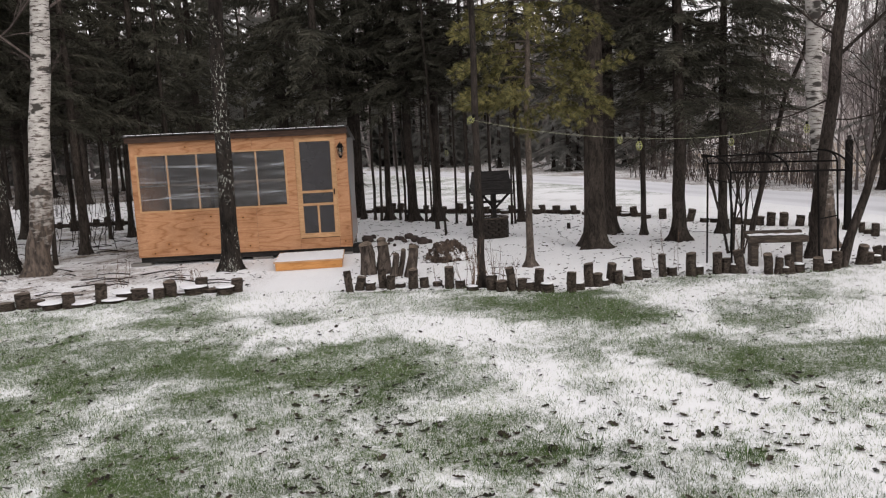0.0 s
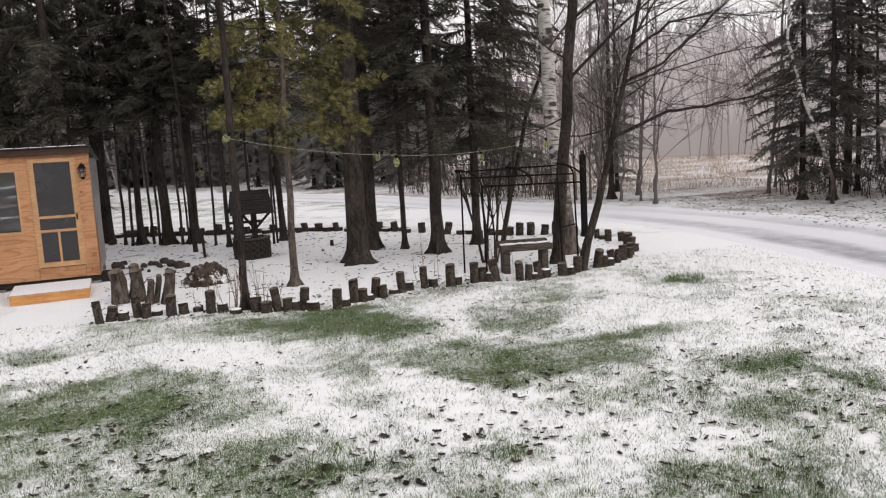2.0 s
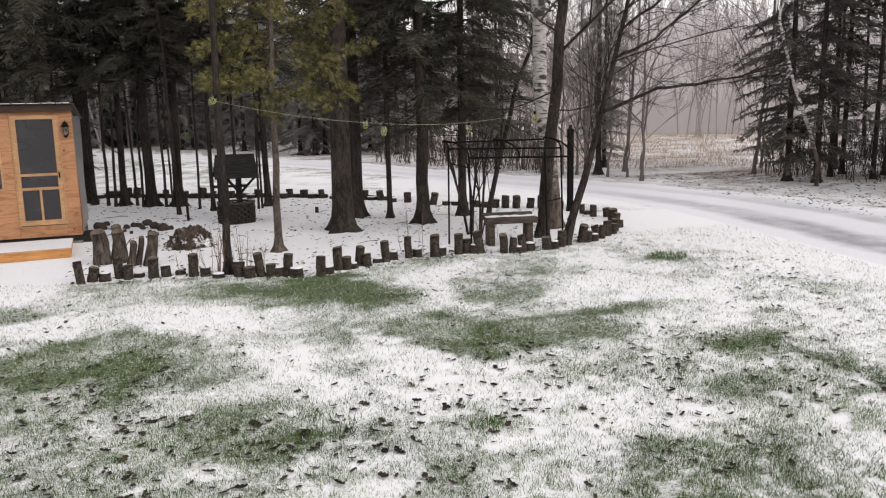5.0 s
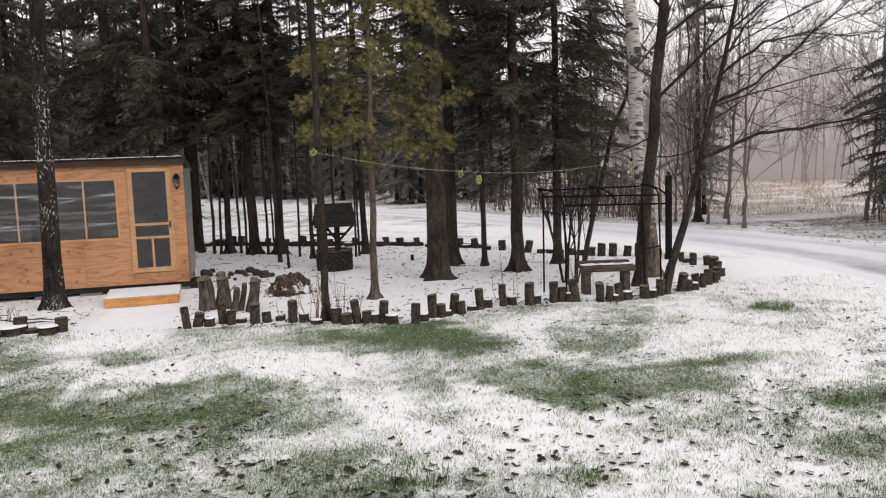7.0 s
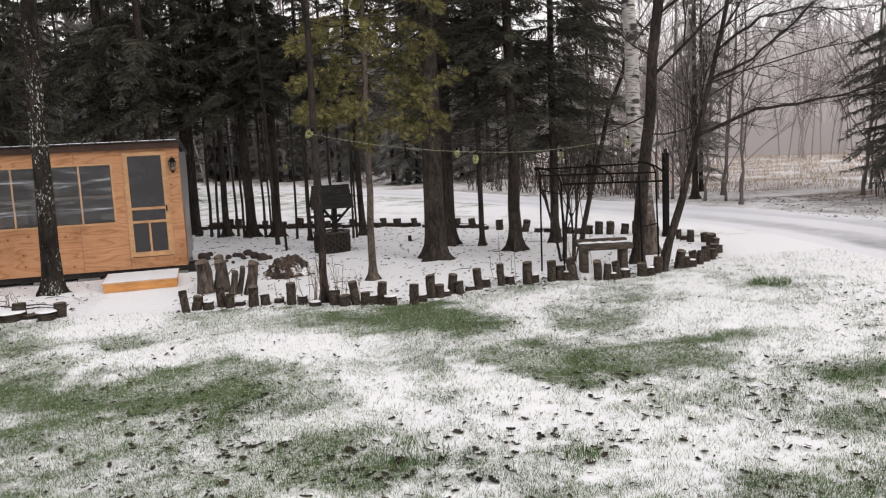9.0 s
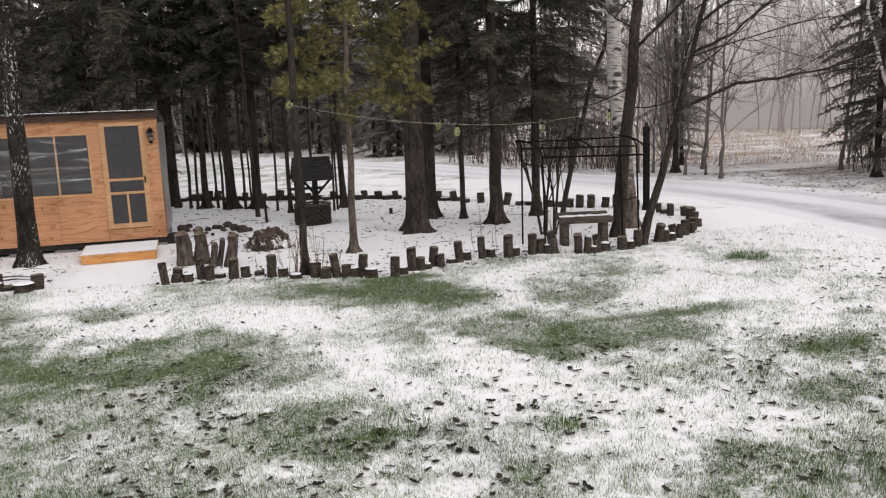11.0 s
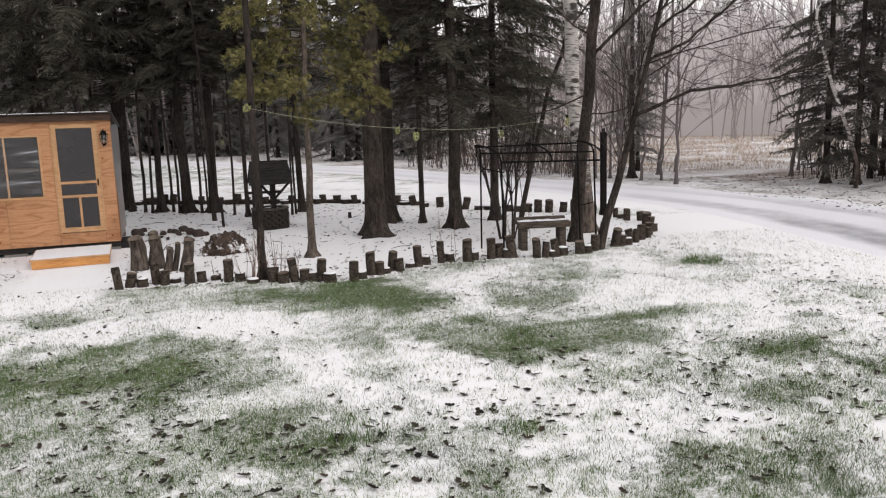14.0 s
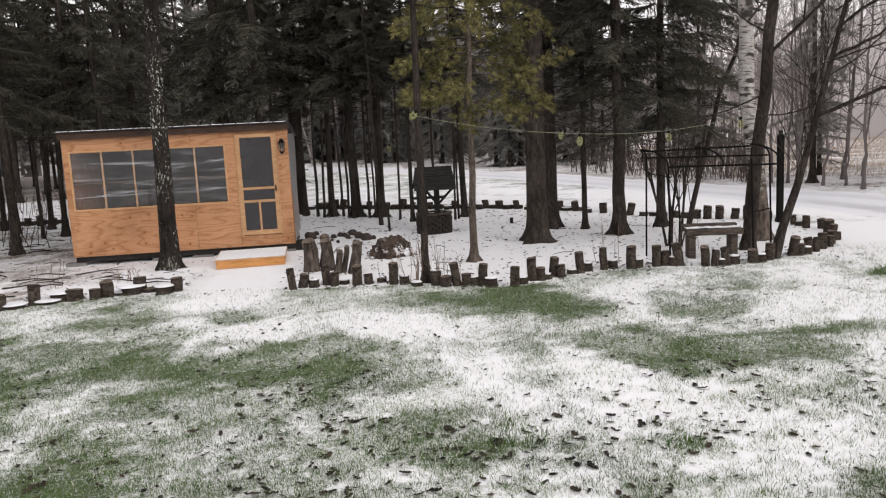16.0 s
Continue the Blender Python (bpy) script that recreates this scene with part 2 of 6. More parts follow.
BIRCH = birch_material()
NEEDLES = leaf_material("spruce_needles", (0.052, 0.052, 0.042), (0.126, 0.122, 0.098), through_=0.35)
# much paler and flatter than NEEDLES: haze past the drive is painted in
MIST_NEEDLES = leaf_material("haze_pale_spruce_needles", (0.225, 0.224, 0.213), (0.262, 0.259, 0.246), 0.95, 0.95, 1.04, 0.6)
MID_NEEDLES = leaf_material("grey_green_spruce_needles", (0.076, 0.073, 0.064), (0.168, 0.161, 0.144), through_=0.4)
# far conifers: the haze over them is part of this grey base colour
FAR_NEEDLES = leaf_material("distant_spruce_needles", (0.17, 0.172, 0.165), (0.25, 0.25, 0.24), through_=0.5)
CEDAR_LEAF = leaf_material("yellowing_cedar_scales", (0.062, 0.068, 0.032), (0.235, 0.210, 0.088), 0.7, 0.35, 1.45, 0.25)
PLYWOOD = plywood_material()
PALE_WOOD = wood_material("pale_new_lumber", (0.40, 0.222, 0.110), (0.53, 0.325, 0.178))
STEP_WOOD = wood_material("orange_stained_board", (0.42, 0.19, 0.06), (0.60, 0.30, 0.11))
GREY_WOOD = wood_material("weathered_grey_timber", (0.028, 0.022, 0.018), (0.112, 0.089, 0.073), dirt=0.15)
WELL_WOOD = wood_material("dark_stained_well_block", (0.010, 0.008, 0.007), (0.042, 0.034, 0.029), dirt=0.1)
CUT_WOOD = wood_material("weathered_cut_log_end", (0.070, 0.054, 0.043), (0.19, 0.150, 0.118), 12.0, (1, 1, 1))
BLACK_WOOD = wood_material("blackened_wood", (0.010, 0.009, 0.009), (0.032, 0.029, 0.028), dirt=0.1)
FASCIA = wood_material("dark_brown_fascia", (0.030, 0.018, 0.014), (0.065, 0.040, 0.030))
ROOF_METAL = plain("dark_ribbed_roof_metal", (0.05, 0.045, 0.045), 0.45, 0.3)
BLACK_IRON = plain("black_painted_iron", (0.011, 0.010, 0.0095), 0.9, 0.0)
BLACK_IRON.node_tree.nodes["Principled BSDF"].inputs["Specular IOR Level"].default_value = 0.04
SCREEN = glass_material("insect_screen_mesh", (0.060, 0.058, 0.062), 0.8, 0.80)
n, l = SCREEN.node_tree.nodes, SCREEN.node_tree.links
l.new(ramp(n, l, noise_node(n, l, 1.6, (1, 1, 1.6), 3), ((0.3, (0.62, 0.62, 0.62)), (0.7, (0.92, 0.92, 0.92)))), n["Principled BSDF"].inputs["Alpha"])
STUMP_BARK = bark_material("barkless_grey_stump", (0.028, 0.023, 0.020), (0.150, 0.124, 0.108), fine=15.0)


def snowy_wood_material():
    m, n, l, b = material("rotten_wood_with_snow", 0.9)
    grain = noise_node(n, l, 14.0, (1, 1, 0.4), 6, 0.7)
    drift = noise_node(n, l, 5.0, (1, 1, 1), 5, 0.7)
    wood = ramp(n, l, grain, ((0.36, (0.018, 0.014, 0.012)), (0.66, (0.115, 0.082, 0.064))))
    l.new(blend(n, l, ramp(n, l, drift, ((0.54, (0, 0, 0)), (0.61, (1, 1, 1)))), wood, (0.78, 0.78, 0.80)), b.inputs["Base Color"])
    bump(n, l, b, grain, 0.8, 0.03)
    return m


ROOT_WOOD = snowy_wood_material()
SHEET = plastic_sheet_material()
SIDE_SHEET = glass_material("milky_plastic_sheet", (0.42, 0.44, 0.46), 0.3, 0.55)
# the dimness inside the shed is put into this dark colour
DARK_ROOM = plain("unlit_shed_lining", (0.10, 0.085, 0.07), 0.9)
CONCRETE = plain("concrete_block", (0.17, 0.16, 0.15), 0.95)
STONE = plain("field_stone", (0.055, 0.042, 0.037), 0.92, vary=0.45, scale=6.0)
YELLOW = plain("yellow_plastic_cage", (0.33, 0.34, 0.12), 0.45, vary=0.1)
CORD = plain("pale_yellow_cord", (0.30, 0.30, 0.21), 0.6)
BULB = glass_material("bulb_glass", (0.35, 0.35, 0.33), 0.08, 0.22)
SNOW = snow_material()
GROUND = ground_material()
ROAD = road_material()
DRY_STEM = plain("dry_weed_stem", (0.15, 0.10, 0.075), 0.9)
DEAD_LEAF = leaf_material("dead_oak_leaf", (0.011, 0.010, 0.009), (0.056, 0.042, 0.033), 0.8)
BLADE = leaf_material("lawn_grass_blade", (0.039, 0.083, 0.023), (0.128, 0.194, 0.068), 0.6)
FROST_BLADE = leaf_material("snow_dusted_grass_blade", (0.20, 0.25, 0.16), (0.82, 0.84, 0.80), 0.7)
TAN_GRASS = leaf_material("dry_meadow_grass", (0.36, 0.275, 0.205), (0.64, 0.54, 0.44), 0.85)


# ---- mesh building ----
class Geo:
    """Collects vertices and faces of one mesh."""

    def __init__(self):
        self.v, self.f = [], []

    def tube(self, pts, radii, sides=6, rough=0.0, cap=True, rnd=random):
        start, ring = len(self.v), []
        pts = [Vector(p) for p in pts]
        for i, p in enumerate(pts):
            d = (pts[min(i + 1, len(pts) - 1)] - pts[max(i - 1, 0)]).normalized()
            a = d.cross(Vector((1, 0.13, 0)) if abs(d.x) < 0.9 else Vector((0, 1, 0))).normalized()
            b = d.cross(a)
            ring.append(len(self.v))
            for s in range(sides):
                t = 2 * math.pi * s / sides
                r = radii[i] * (1 + rough * (rnd.random() - 0.5))
                self.v.append(p + (a * math.cos(t) + b * math.sin(t)) * r)
        for i in range(len(pts) - 1):
            for s in range(sides):
                t = (s + 1) % sides
                self.f.append((ring[i] + s, ring[i + 1] + s, ring[i + 1] + t, ring[i] + t))
        if cap:
            self.f.append(tuple(ring[-1] + s for s in reversed(range(sides))))
            self.f.append(tuple(ring[0] + s for s in range(sides)))
        return self

    def box(self, x0, x1, y0, y1, z0, z1, m=None):
        k = len(self.v)
        for z in (z0, z1):
            for x, y in ((x0, y0), (x1, y0), (x1, y1), (x0, y1)):
                p = Vector((x, y, z))
                self.v.append(m @ p if m else p)
        for q in ((3, 2, 1, 0), (4, 5, 6, 7), (0, 1, 5, 4), (1, 2, 6, 5), (2, 3, 7, 6), (3, 0, 4, 7)):
            self.f.append(tuple(k + i for i in q))
        return self

    def blade(self, p, d, length, width, side, kink=0.0):
        """A narrow leaf-shaped piece, from p along d."""
        k = len(self.v)
        mid = p + d * (length * 0.45) + side.cross(d) * (kink * length)
        self.v += [p, mid + side * (width / 2), p + d * length, mid - side * (width / 2)]
        self.f.append((k, k + 1, k + 2, k + 3))

    def spike(self, p, d, length, width, side):
        """A slim tapering twig, from p along d."""
        k = len(self.v)
        self.v += [p - side * (width / 2), p + side * (width / 2), p + d * length]
        self.f.append((k, k + 1, k + 2))

    def mesh(self, name, mat, smooth=False):
        me = bpy.data.meshes.new(name)
        me.from_pydata([tuple(p) for p in self.v], [], self.f)
        me.materials.append(mat)
        if smooth:
            me.polygons.foreach_set("use_smooth", [True] * len(me.polygons))
        me.update()
        return me

    def put(self, name, mat, parent=None, label="", smooth=False, bevel=0.0):
        ob = new(name, self.mesh(name, mat, smooth))
        if parent:
            ob.parent = parent
        if label:
            tagged(ob, label)
        if bevel:
            mod = ob.modifiers.new("edge", "BEVEL")
            mod.width, mod.segments, mod.limit_method = bevel, 2, "ANGLE"
        return ob


def thing(name, label, category, group="", m=None, kind=""):
    ob = new(name)
    ob.empty_display_size = 0.1
    if m:
        ob.matrix_basis = m
    return tagged(ob, label, category, group, kind)


def rough_rod(geo, a, b, r0, r1, bend=0.05, steps=5, sides=5, rnd=random):
    a, b = Vector(a), Vector(b)
    pts = []
    for i in range(steps + 1):
        s = i / steps
        w = Vector((rnd.uniform(-1, 1), rnd.uniform(-1, 1), rnd.uniform(-1, 1))) * bend * math.sin(math.pi * s)
        pts.append(a.lerp(b, s) + w)
    geo.tube(pts, [r0 + (r1 - r0) * i / steps for i in range(steps + 1)], sides)
    return pts


# value noise on the ground plane
LATTICE = np.random.RandomState(5).rand(128, 128)


def ground_noise(x, y, size, ox=0.0, oy=0.0):
    x, y = np.asarray(x) / size + ox + 40.5, np.asarray(y) / size + oy + 40.5
    i, j = np.floor(x).astype(int), np.floor(y).astype(int)
    u, v = x - i, y - j
    u, v = u * u * (3 - 2 * u), v * v * (3 - 2 * v)
    g = lambda a, b: LATTICE[a % 128, b % 128]
    return (g(i, j) * (1 - u) + g(i + 1, j) * u) * (1 - v) + (g(i, j + 1) * (1 - u) + g(i + 1, j + 1) * u) * v


NEAR_X = [-30, -6.8, -3.3, -1.4, 0.3, 1.9, 3.5, 5.4, 6.9, 7.8, 8.4, 8.9]
NEAR_Y = [12.4, 12.7, 13.2, 12.9, 12.7, 12.0, 12.8, 12.7, 13.1, 13.7, 14.5, 15.9]
FAR_X = [-30, -11.6, -2.0, 0.4, 3.0, 5.0, 7.7, 8.9]
FAR_Y = [25.8, 25.4, 25.5, 24.1, 22.8, 21.0, 18.3, 16.4]
ROAD_X = [-60, -24, -6.2, 5.4, 8.9, 11.5, 12.5, 12.6, 12.3, 11.8, 11.2, 9.0, 6.0]
ROAD_Y = [70, 64, 55.2, 37.7, 27.8, 21.4, 17.8, 14.6, 11.5, 8.6, 5.0, -8.0, -40]
ROAD_W = [4.0, 3.6, 3.2, 3.0, 3.0, 3.6, 4.2, 4.6, 4.8, 4.7, 4.6, 4.6, 4.6]
# grassy and snowy patches of the lawn: x, y, half width, half depth, strength
GREEN = [(-5.21, 10.22, 0.87, 0.75, 0.8), (-4.3, 7.91, 0.42, 0.93, 0.8), (-2.76, 9.15, 0.51, 0.98, 1), (-1.26, 9.07, 0.66, 0.92, 1.1), (-3.01, 11.49, 0.76, 0.57, 0.6),
         (-0.57, 7.2, 0.47, 0.94, 0.6), (0.33, 8.19, 0.34, 0.5, 0.7), (1.88, 10.87, 0.7, 1.03, 1.3), (3.24, 8.41, 0.64, 0.62, 1.6), (0.36, 6.57, 0.46, 0.45, 0.6),
         (0.67, 5.99, 0.38, 0.3, 0.9), (-2.38, 6.05, 0.59, 0.56, 0.7), (4.67, 8.64, 0.5, 0.34, 1.3), (4.0, 7.72, 0.55, 0.36, 1.3), (7.36, 11.09, 0.34, 0.45, 1.2),
         (4.43, 10.11, 0.56, 0.45, 0.7), (5.29, 7.11, 0.38, 0.27, 0.9), (5.71, 6.32, 0.33, 0.52, 0.8), (6.52, 7.81, 0.3, 0.3, 0.7), (3.21, 4.85, 0.23, 0.19, 0.7)]
WHITE = [(-1.8, 10.04, 0.69, 0.58, 1.1), (0.25, 10.21, 0.75, 0.73, 1.1), (2.32, 7.24, 0.64, 0.86, 1.1), (1.22, 8.14, 0.4, 0.78, 0.8), (2.78, 5.89, 0.44, 0.63, 0.8),
         (-2.99, 7.63, 0.22, 1.23, 0.7), (-4.17, 9.28, 0.42, 0.55, 0.6), (-2.86, 6.5, 0.24, 0.31, 0.6), (2.85, 10.22, 0.4, 0.6, 0.8), (0.74, 5.48, 0.31, 0.21, 0.8),
         (-0.03, 5.62, 0.29, 0.27, 0.6), (1.76, 6.51, 0.4, 0.51, 0.5), (5.11, 7.74, 0.29, 0.45, 1.0), (2.16, 7.34, 0.56, 0.84, 0.6), (0.97, 7.75, 0.31, 0.49, 0.5),
         (2.83, 5.65, 0.42, 0.33, 0.8), (3.98, 4.09, 0.41, 0.3, 0.8), (3.26, 10.65, 0.36, 0.76, 0.6), (6.66, 6.8, 0.44, 0.38, 0.6)]


def zones(x, y):
    """wood: 1 inside the log border and under the trees; away: 1 past the drive."""
    wood = (y > np.interp(x, NEAR_X, NEAR_Y)) & (y < np.interp(x, FAR_X, FAR_Y)) & (x < 8.9)
    ry = np.array(ROAD_Y[:-1])[::-1]
    away = x > np.interp(y, ry, np.array(ROAD_X[:-1])[::-1]) + np.interp(y, ry, np.array(ROAD_W[:-1])[::-1]) / 2 + 0.1
    return wood.astype(float), away.astype(float)


def bareness(x, y):
    x, y = np.asarray(x, float), np.asarray(y, float)
    wx = x + 0.9 * (ground_noise(x, y, 0.8, 3) - 0.5) + 0.5 * (ground_noise(x, y, 0.25, 9, 2) - 0.5)
    wy = y + 0.8 * (ground_noise(x, y, 0.8, 0, 7) - 0.5) + 0.5 * (ground_noise(x, y, 0.25, 4, 6) - 0.5)
    n = 0.34 * ground_noise(wx, wy, 1.5) + 0.34 * ground_noise(wx, wy, 0.62, 11) + 0.32 * ground_noise(wx, wy, 0.24, 5, 3)
    lawn = 0.45 + 1.45 * (n - 0.5)
    for gx, gy, rx_, ry_, a in GREEN:
        lawn = lawn + 0.52 * a * np.exp(-0.75 * (((wx - gx) / rx_) ** 2 + ((wy - gy) / ry_) ** 2))
    for gx, gy, rx_, ry_, a in WHITE:
        lawn = lawn - 0.42 * a * np.exp(-0.9 * (((wx - gx) / rx_) ** 2 + ((wy - gy) / ry_) ** 2))
    lawn = lawn - 0.02 * (x - 1) - 0.035 * np.clip((1.5 - x) / 2, 0, 1)
    # clean snow on the trodden way from the step to the lawn, and along the drive
    lawn = lawn - 0.9 * np.exp(-((x + 2.4) ** 2 / 0.5 + (y - 13.2) ** 2 / 2.0))
    edge = np.interp(y, np.array(ROAD_Y[:-1])[::-1], np.array(ROAD_X[:-1])[::-1])
    lawn = lawn - 0.7 * np.exp(-np.abs(x - edge + 2.6) / 0.9)
    wood, away = zones(x, y)
    left = np.clip((-4.6 - x) / 1.5, 0, 1)
    under = 0.12 + (0.42 + 1.2 * left) * (n - 0.5) + 0.33 * left + 0.18 * ((y < 16.6) & (x < -3))
    far = 0.31 + 0.5 * (ground_noise(x, y, 3.4, 4) - 0.5) + 1.5 * (n - 0.5) - 0.1 * (x > 6)
    far = far + 0.20 * np.exp(-(((x + 0.5) / 5.5) ** 2 + ((y - 38) / 5.5) ** 2)) + 0.18 * np.exp(-(((x - 4.2) / 2.6) ** 2 + ((y - 32) / 3.2) ** 2))
    far = np.where(x < -6.5, np.where(y < 36, 0.24, 0.80) + 0.8 * (n - 0.5), far)
    bank = 0.53 + 0.22 * np.clip((x + y - 36.5) / 3, 0, 1) + 0.9 * (n - 0.5)
    meadow = 0.60 + 0.8 * (n - 0.5)
    out = np.where(y > np.interp(x, FAR_X, FAR_Y), far, lawn)
    out = np.where(wood > 0, under, out)
    out = np.where(away > 0, np.where(x < 0.44 * y, 0.62 + 0.9 * (n - 0.5), np.where(y > 24, meadow, bank)), out)
    return np.clip(out, 0.05, np.where(away > 0, 1.5, 1.0))


def relief(x, y):
    x, y = np.asarray(x, float), np.asarray(y, float)
    z = 0.05 * (ground_noise(x, y, 1.7, 2, 2) - 0.5) + 0.02 * (ground_noise(x, y, 0.4) - 0.5)
    _, away = zones(x, y)
    d = x - np.interp(y, np.array(ROAD_Y[:-1])[::-1], np.array(ROAD_X[:-1])[::-1]) - 2.2
    z = z * np.clip((np.abs(d + 2.2) - 2.0) / 1.5, 0.1, 1)
    return z + away * np.clip(d / 5, 0, 1) * (0.06 + 0.3 * (ground_noise(x, y, 3.0, 9) - 0.5)) * (y < 30)


def height_at(x, y):
    return float(relief(x, y))


# ---- ground and road ----
def spread(lo, a, b, hi, fine):
    inner = np.arange(a, b, fine)
    k = np.arange(1, 26)
    return np.concatenate([a + (lo - a) * (k / 25.0)[::-1] ** 2.2, inner, b + (hi - b) * (k / 25.0) ** 2.2])


gx, gy = spread(-400, -11, 17, 400, 0.135), spread(-60, -3, 42, 500, 0.135)
XX, YY = np.meshgrid(gx, gy)
ZZ = relief(XX, YY)
nx, ny = len(gx), len(gy)
idx = np.arange(nx * ny).reshape(ny, nx)
me = bpy.data.meshes.new("ground")
me.from_pydata(np.stack([XX.ravel(), YY.ravel(), ZZ.ravel()], 1).tolist(), [],
               np.stack([idx[:-1, :-1].ravel(), idx[:-1, 1:].ravel(), idx[1:, 1:].ravel(), idx[1:, :-1].ravel()], 1).tolist())
me.materials.append(GROUND)
me.polygons.foreach_set("use_smooth", [True] * len(me.polygons))
wood_z, away_z = zones(XX.ravel(), YY.ravel())
me.attributes.new("bare", "FLOAT", "POINT").data.foreach_set("value", bareness(XX.ravel(), YY.ravel()).astype(np.float32))
me.attributes.new("litter", "FLOAT", "POINT").data.foreach_set("value", np.clip(wood_z + away_z + (XX.ravel() < -6.5) * (YY.ravel() > 15), 0.12, 1).astype(np.float32))
tagged(new("ground", me), "lawn and woodland floor under patchy thin snow", "ground", kind="structure")

g, uvs = Geo(), []
t_old = np.linspace(0, 1, len(ROAD_X))
t_new = np.linspace(0, 1, 220)
sm = lambda a: np.convolve(np.pad(np.interp(t_new, t_old, a), 9, "edge"), np.ones(19) / 19, "valid")
rx, ry, rw = sm(ROAD_X), sm(ROAD_Y), sm(ROAD_W)
for i in range(len(rx)):
    a, b = max(i - 1, 0), min(i + 1, len(rx) - 1)
    d = Vector((rx[b] - rx[a], ry[b] - ry[a])).normalized()
    for k in range(13):
        s = k / 12
        off = (s - 0.5) * rw[i]
        x, y = rx[i] - d.y * off, ry[i] + d.x * off
        dent = -0.018 * (math.exp(-((s - 0.29) / 0.06) ** 2) + math.exp(-((s - 0.71) / 0.06) ** 2))
        lift = 0.045 * math.sin(math.pi * s) ** 0.5 - 0.03
        g.v.append(Vector((x, y, height_at(x, y) * (0.3 if 0 < k < 12 else 1) + lift + dent + 0.012)))
        uvs.append((s, i * 0.3))
    if i:
        o = (i - 1) * 13
        for k in range(12):
            g.f.append((o + k, o + 13 + k, o + 14 + k, o + k + 1))
road = g.put("road", ROAD, smooth=True)
layer = road.data.uv_layers.new(name="along")
for lp in road.data.loops:
    layer.data[lp.index].uv = uvs[lp.vertex_index]
tagged(road, "curving driveway covered with snow and grey wheel tracks", "driveway", kind="structure")


# ---- the shed ----
SHED_W, SHED_D = 4.36, 2.44
shed = thing("shed", "small new plywood shed with plastic-covered windows and screen door", "shed", m=pose(-6.156, 16.73, 0, 0, 0, 2.9))
B, Tp = 0.17, 2.50
D0, D1, DB, DT = 3.33, 4.10, 0.40, 2.44
W0, W1, WB, WT = 0.13, 3.10, 1.11, 2.23
for x0, x1, z0, z1 in ((0.0, 2.44, B, WB), (2.444, D0 - 0.03, B, WB), (0.0, 2.44, WT, Tp), (2.444, D0 - 0.03, WT, Tp), (0.0, W0, WB, WT), (W1, D0 - 0.03, WB, WT),
                       (D0 - 0.026, D1 + 0.01, B, DB - 0.012), (D0 - 0.026, D1 + 0.01, DT + 0.012, Tp), (D1 + 0.014, SHED_W, B, Tp)):
    Geo().box(x0, x1, 0, 0.02, z0, z1).put("plywood_panel", PLYWOOD, shed, bevel=0.002)
Geo().box(0.0, 0.02, 0.022, SHED_D, B, Tp - 0.02).put("side_wall", PLYWOOD, shed)
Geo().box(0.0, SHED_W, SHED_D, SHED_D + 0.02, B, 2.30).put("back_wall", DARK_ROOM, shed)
right = Geo()
right.box(SHED_W - 0.02, SHED_W, 0.022, SHED_D, B, 1.0)
right.box(SHED_W - 0.02, SHED_W, 0.022, 0.35, 1.0, Tp - 0.03)
right.box(SHED_W - 0.02, SHED_W, SHED_D - 0.3, SHED_D, 1.0, 2.32)
right.put("side_wall", PLYWOOD, shed)
g = Geo()
for i in range(9):
    for j in range(10):
        g.v.append(Vector((SHED_W + 0.012 + 0.012 * math.sin(i * 1.9 + j * 0.7), 0.05 + i * 0.295, 0.20 + j * 0.245)))
for i in range(8):
    for j in range(9):
        a = i * 10 + j
        g.f.append((a, a + 10, a + 11, a + 1))
g.put("plastic_cover", SIDE_SHEET, shed, "loose milky plastic sheet over the side wall", smooth=True)
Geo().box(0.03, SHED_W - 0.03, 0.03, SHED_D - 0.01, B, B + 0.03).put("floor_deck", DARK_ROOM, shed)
Geo().box(0.03, SHED_W - 0.03, 0.021, 0.06, Tp - 0.09, Tp - 0.002).put("top_plate", PALE_WOOD, shed)
# floor skids on blocks
for y in (0.06, 1.2, 2.3):
    Geo().box(0.02, SHED_W - 0.02, y, y + 0.09, 0.055, B - 0.002).put("skid", BLACK_WOOD, shed, bevel=0.004)
for x, y in ((0.02, 0.1), (1.7, 0.1), (2.5, 0.1), (4.15, 0.12), (0.05, 2.2), (4.15, 2.2)):
    Geo().box(x - 0.2, x + 0.2, y - 0.1, y + 0.1, -0.05, 0.053).put("support_block", CONCRETE, shed, bevel=0.006)
Geo().box(SHED_W - 0.05, SHED_W + 0.17, 0.1, 0.9, -0.03, 0.13).put("end_timber", BLACK_WOOD, shed, bevel=0.01)
# roof: fascia, ribbed metal sloping to the back
Geo().box(-0.04, SHED_W + 0.03, -0.10, -0.06, Tp - 0.005, Tp + 0.115).put("fascia", FASCIA, shed, bevel=0.004)
slope = math.atan2(0.26, SHED_D)
rm = pose(0, 0, Tp + 0.12, -math.degrees(slope))
Geo().box(-0.07, SHED_W + 0.06, -0.16, SHED_D + 0.25, 0.0, 0.012, rm).put("roof_sheet", ROOF_METAL, shed)
for i in range(19):
    x = -0.03 + i * 0.244
    Geo().box(x - 0.012, x + 0.012, -0.165, SHED_D + 0.25, 0.012, 0.030, rm).put("roof_rib", ROOF_METAL, shed)
for i in range(18):
    x = -0.03 + i * 0.244
    Geo().box(x + 0.016, x + 0.228, -0.168, SHED_D + 0.24, 0.013, 0.021, rm).put("snow_strip", SNOW, shed, "thin snow between the roof ribs")
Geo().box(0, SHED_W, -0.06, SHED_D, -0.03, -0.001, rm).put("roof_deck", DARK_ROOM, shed)
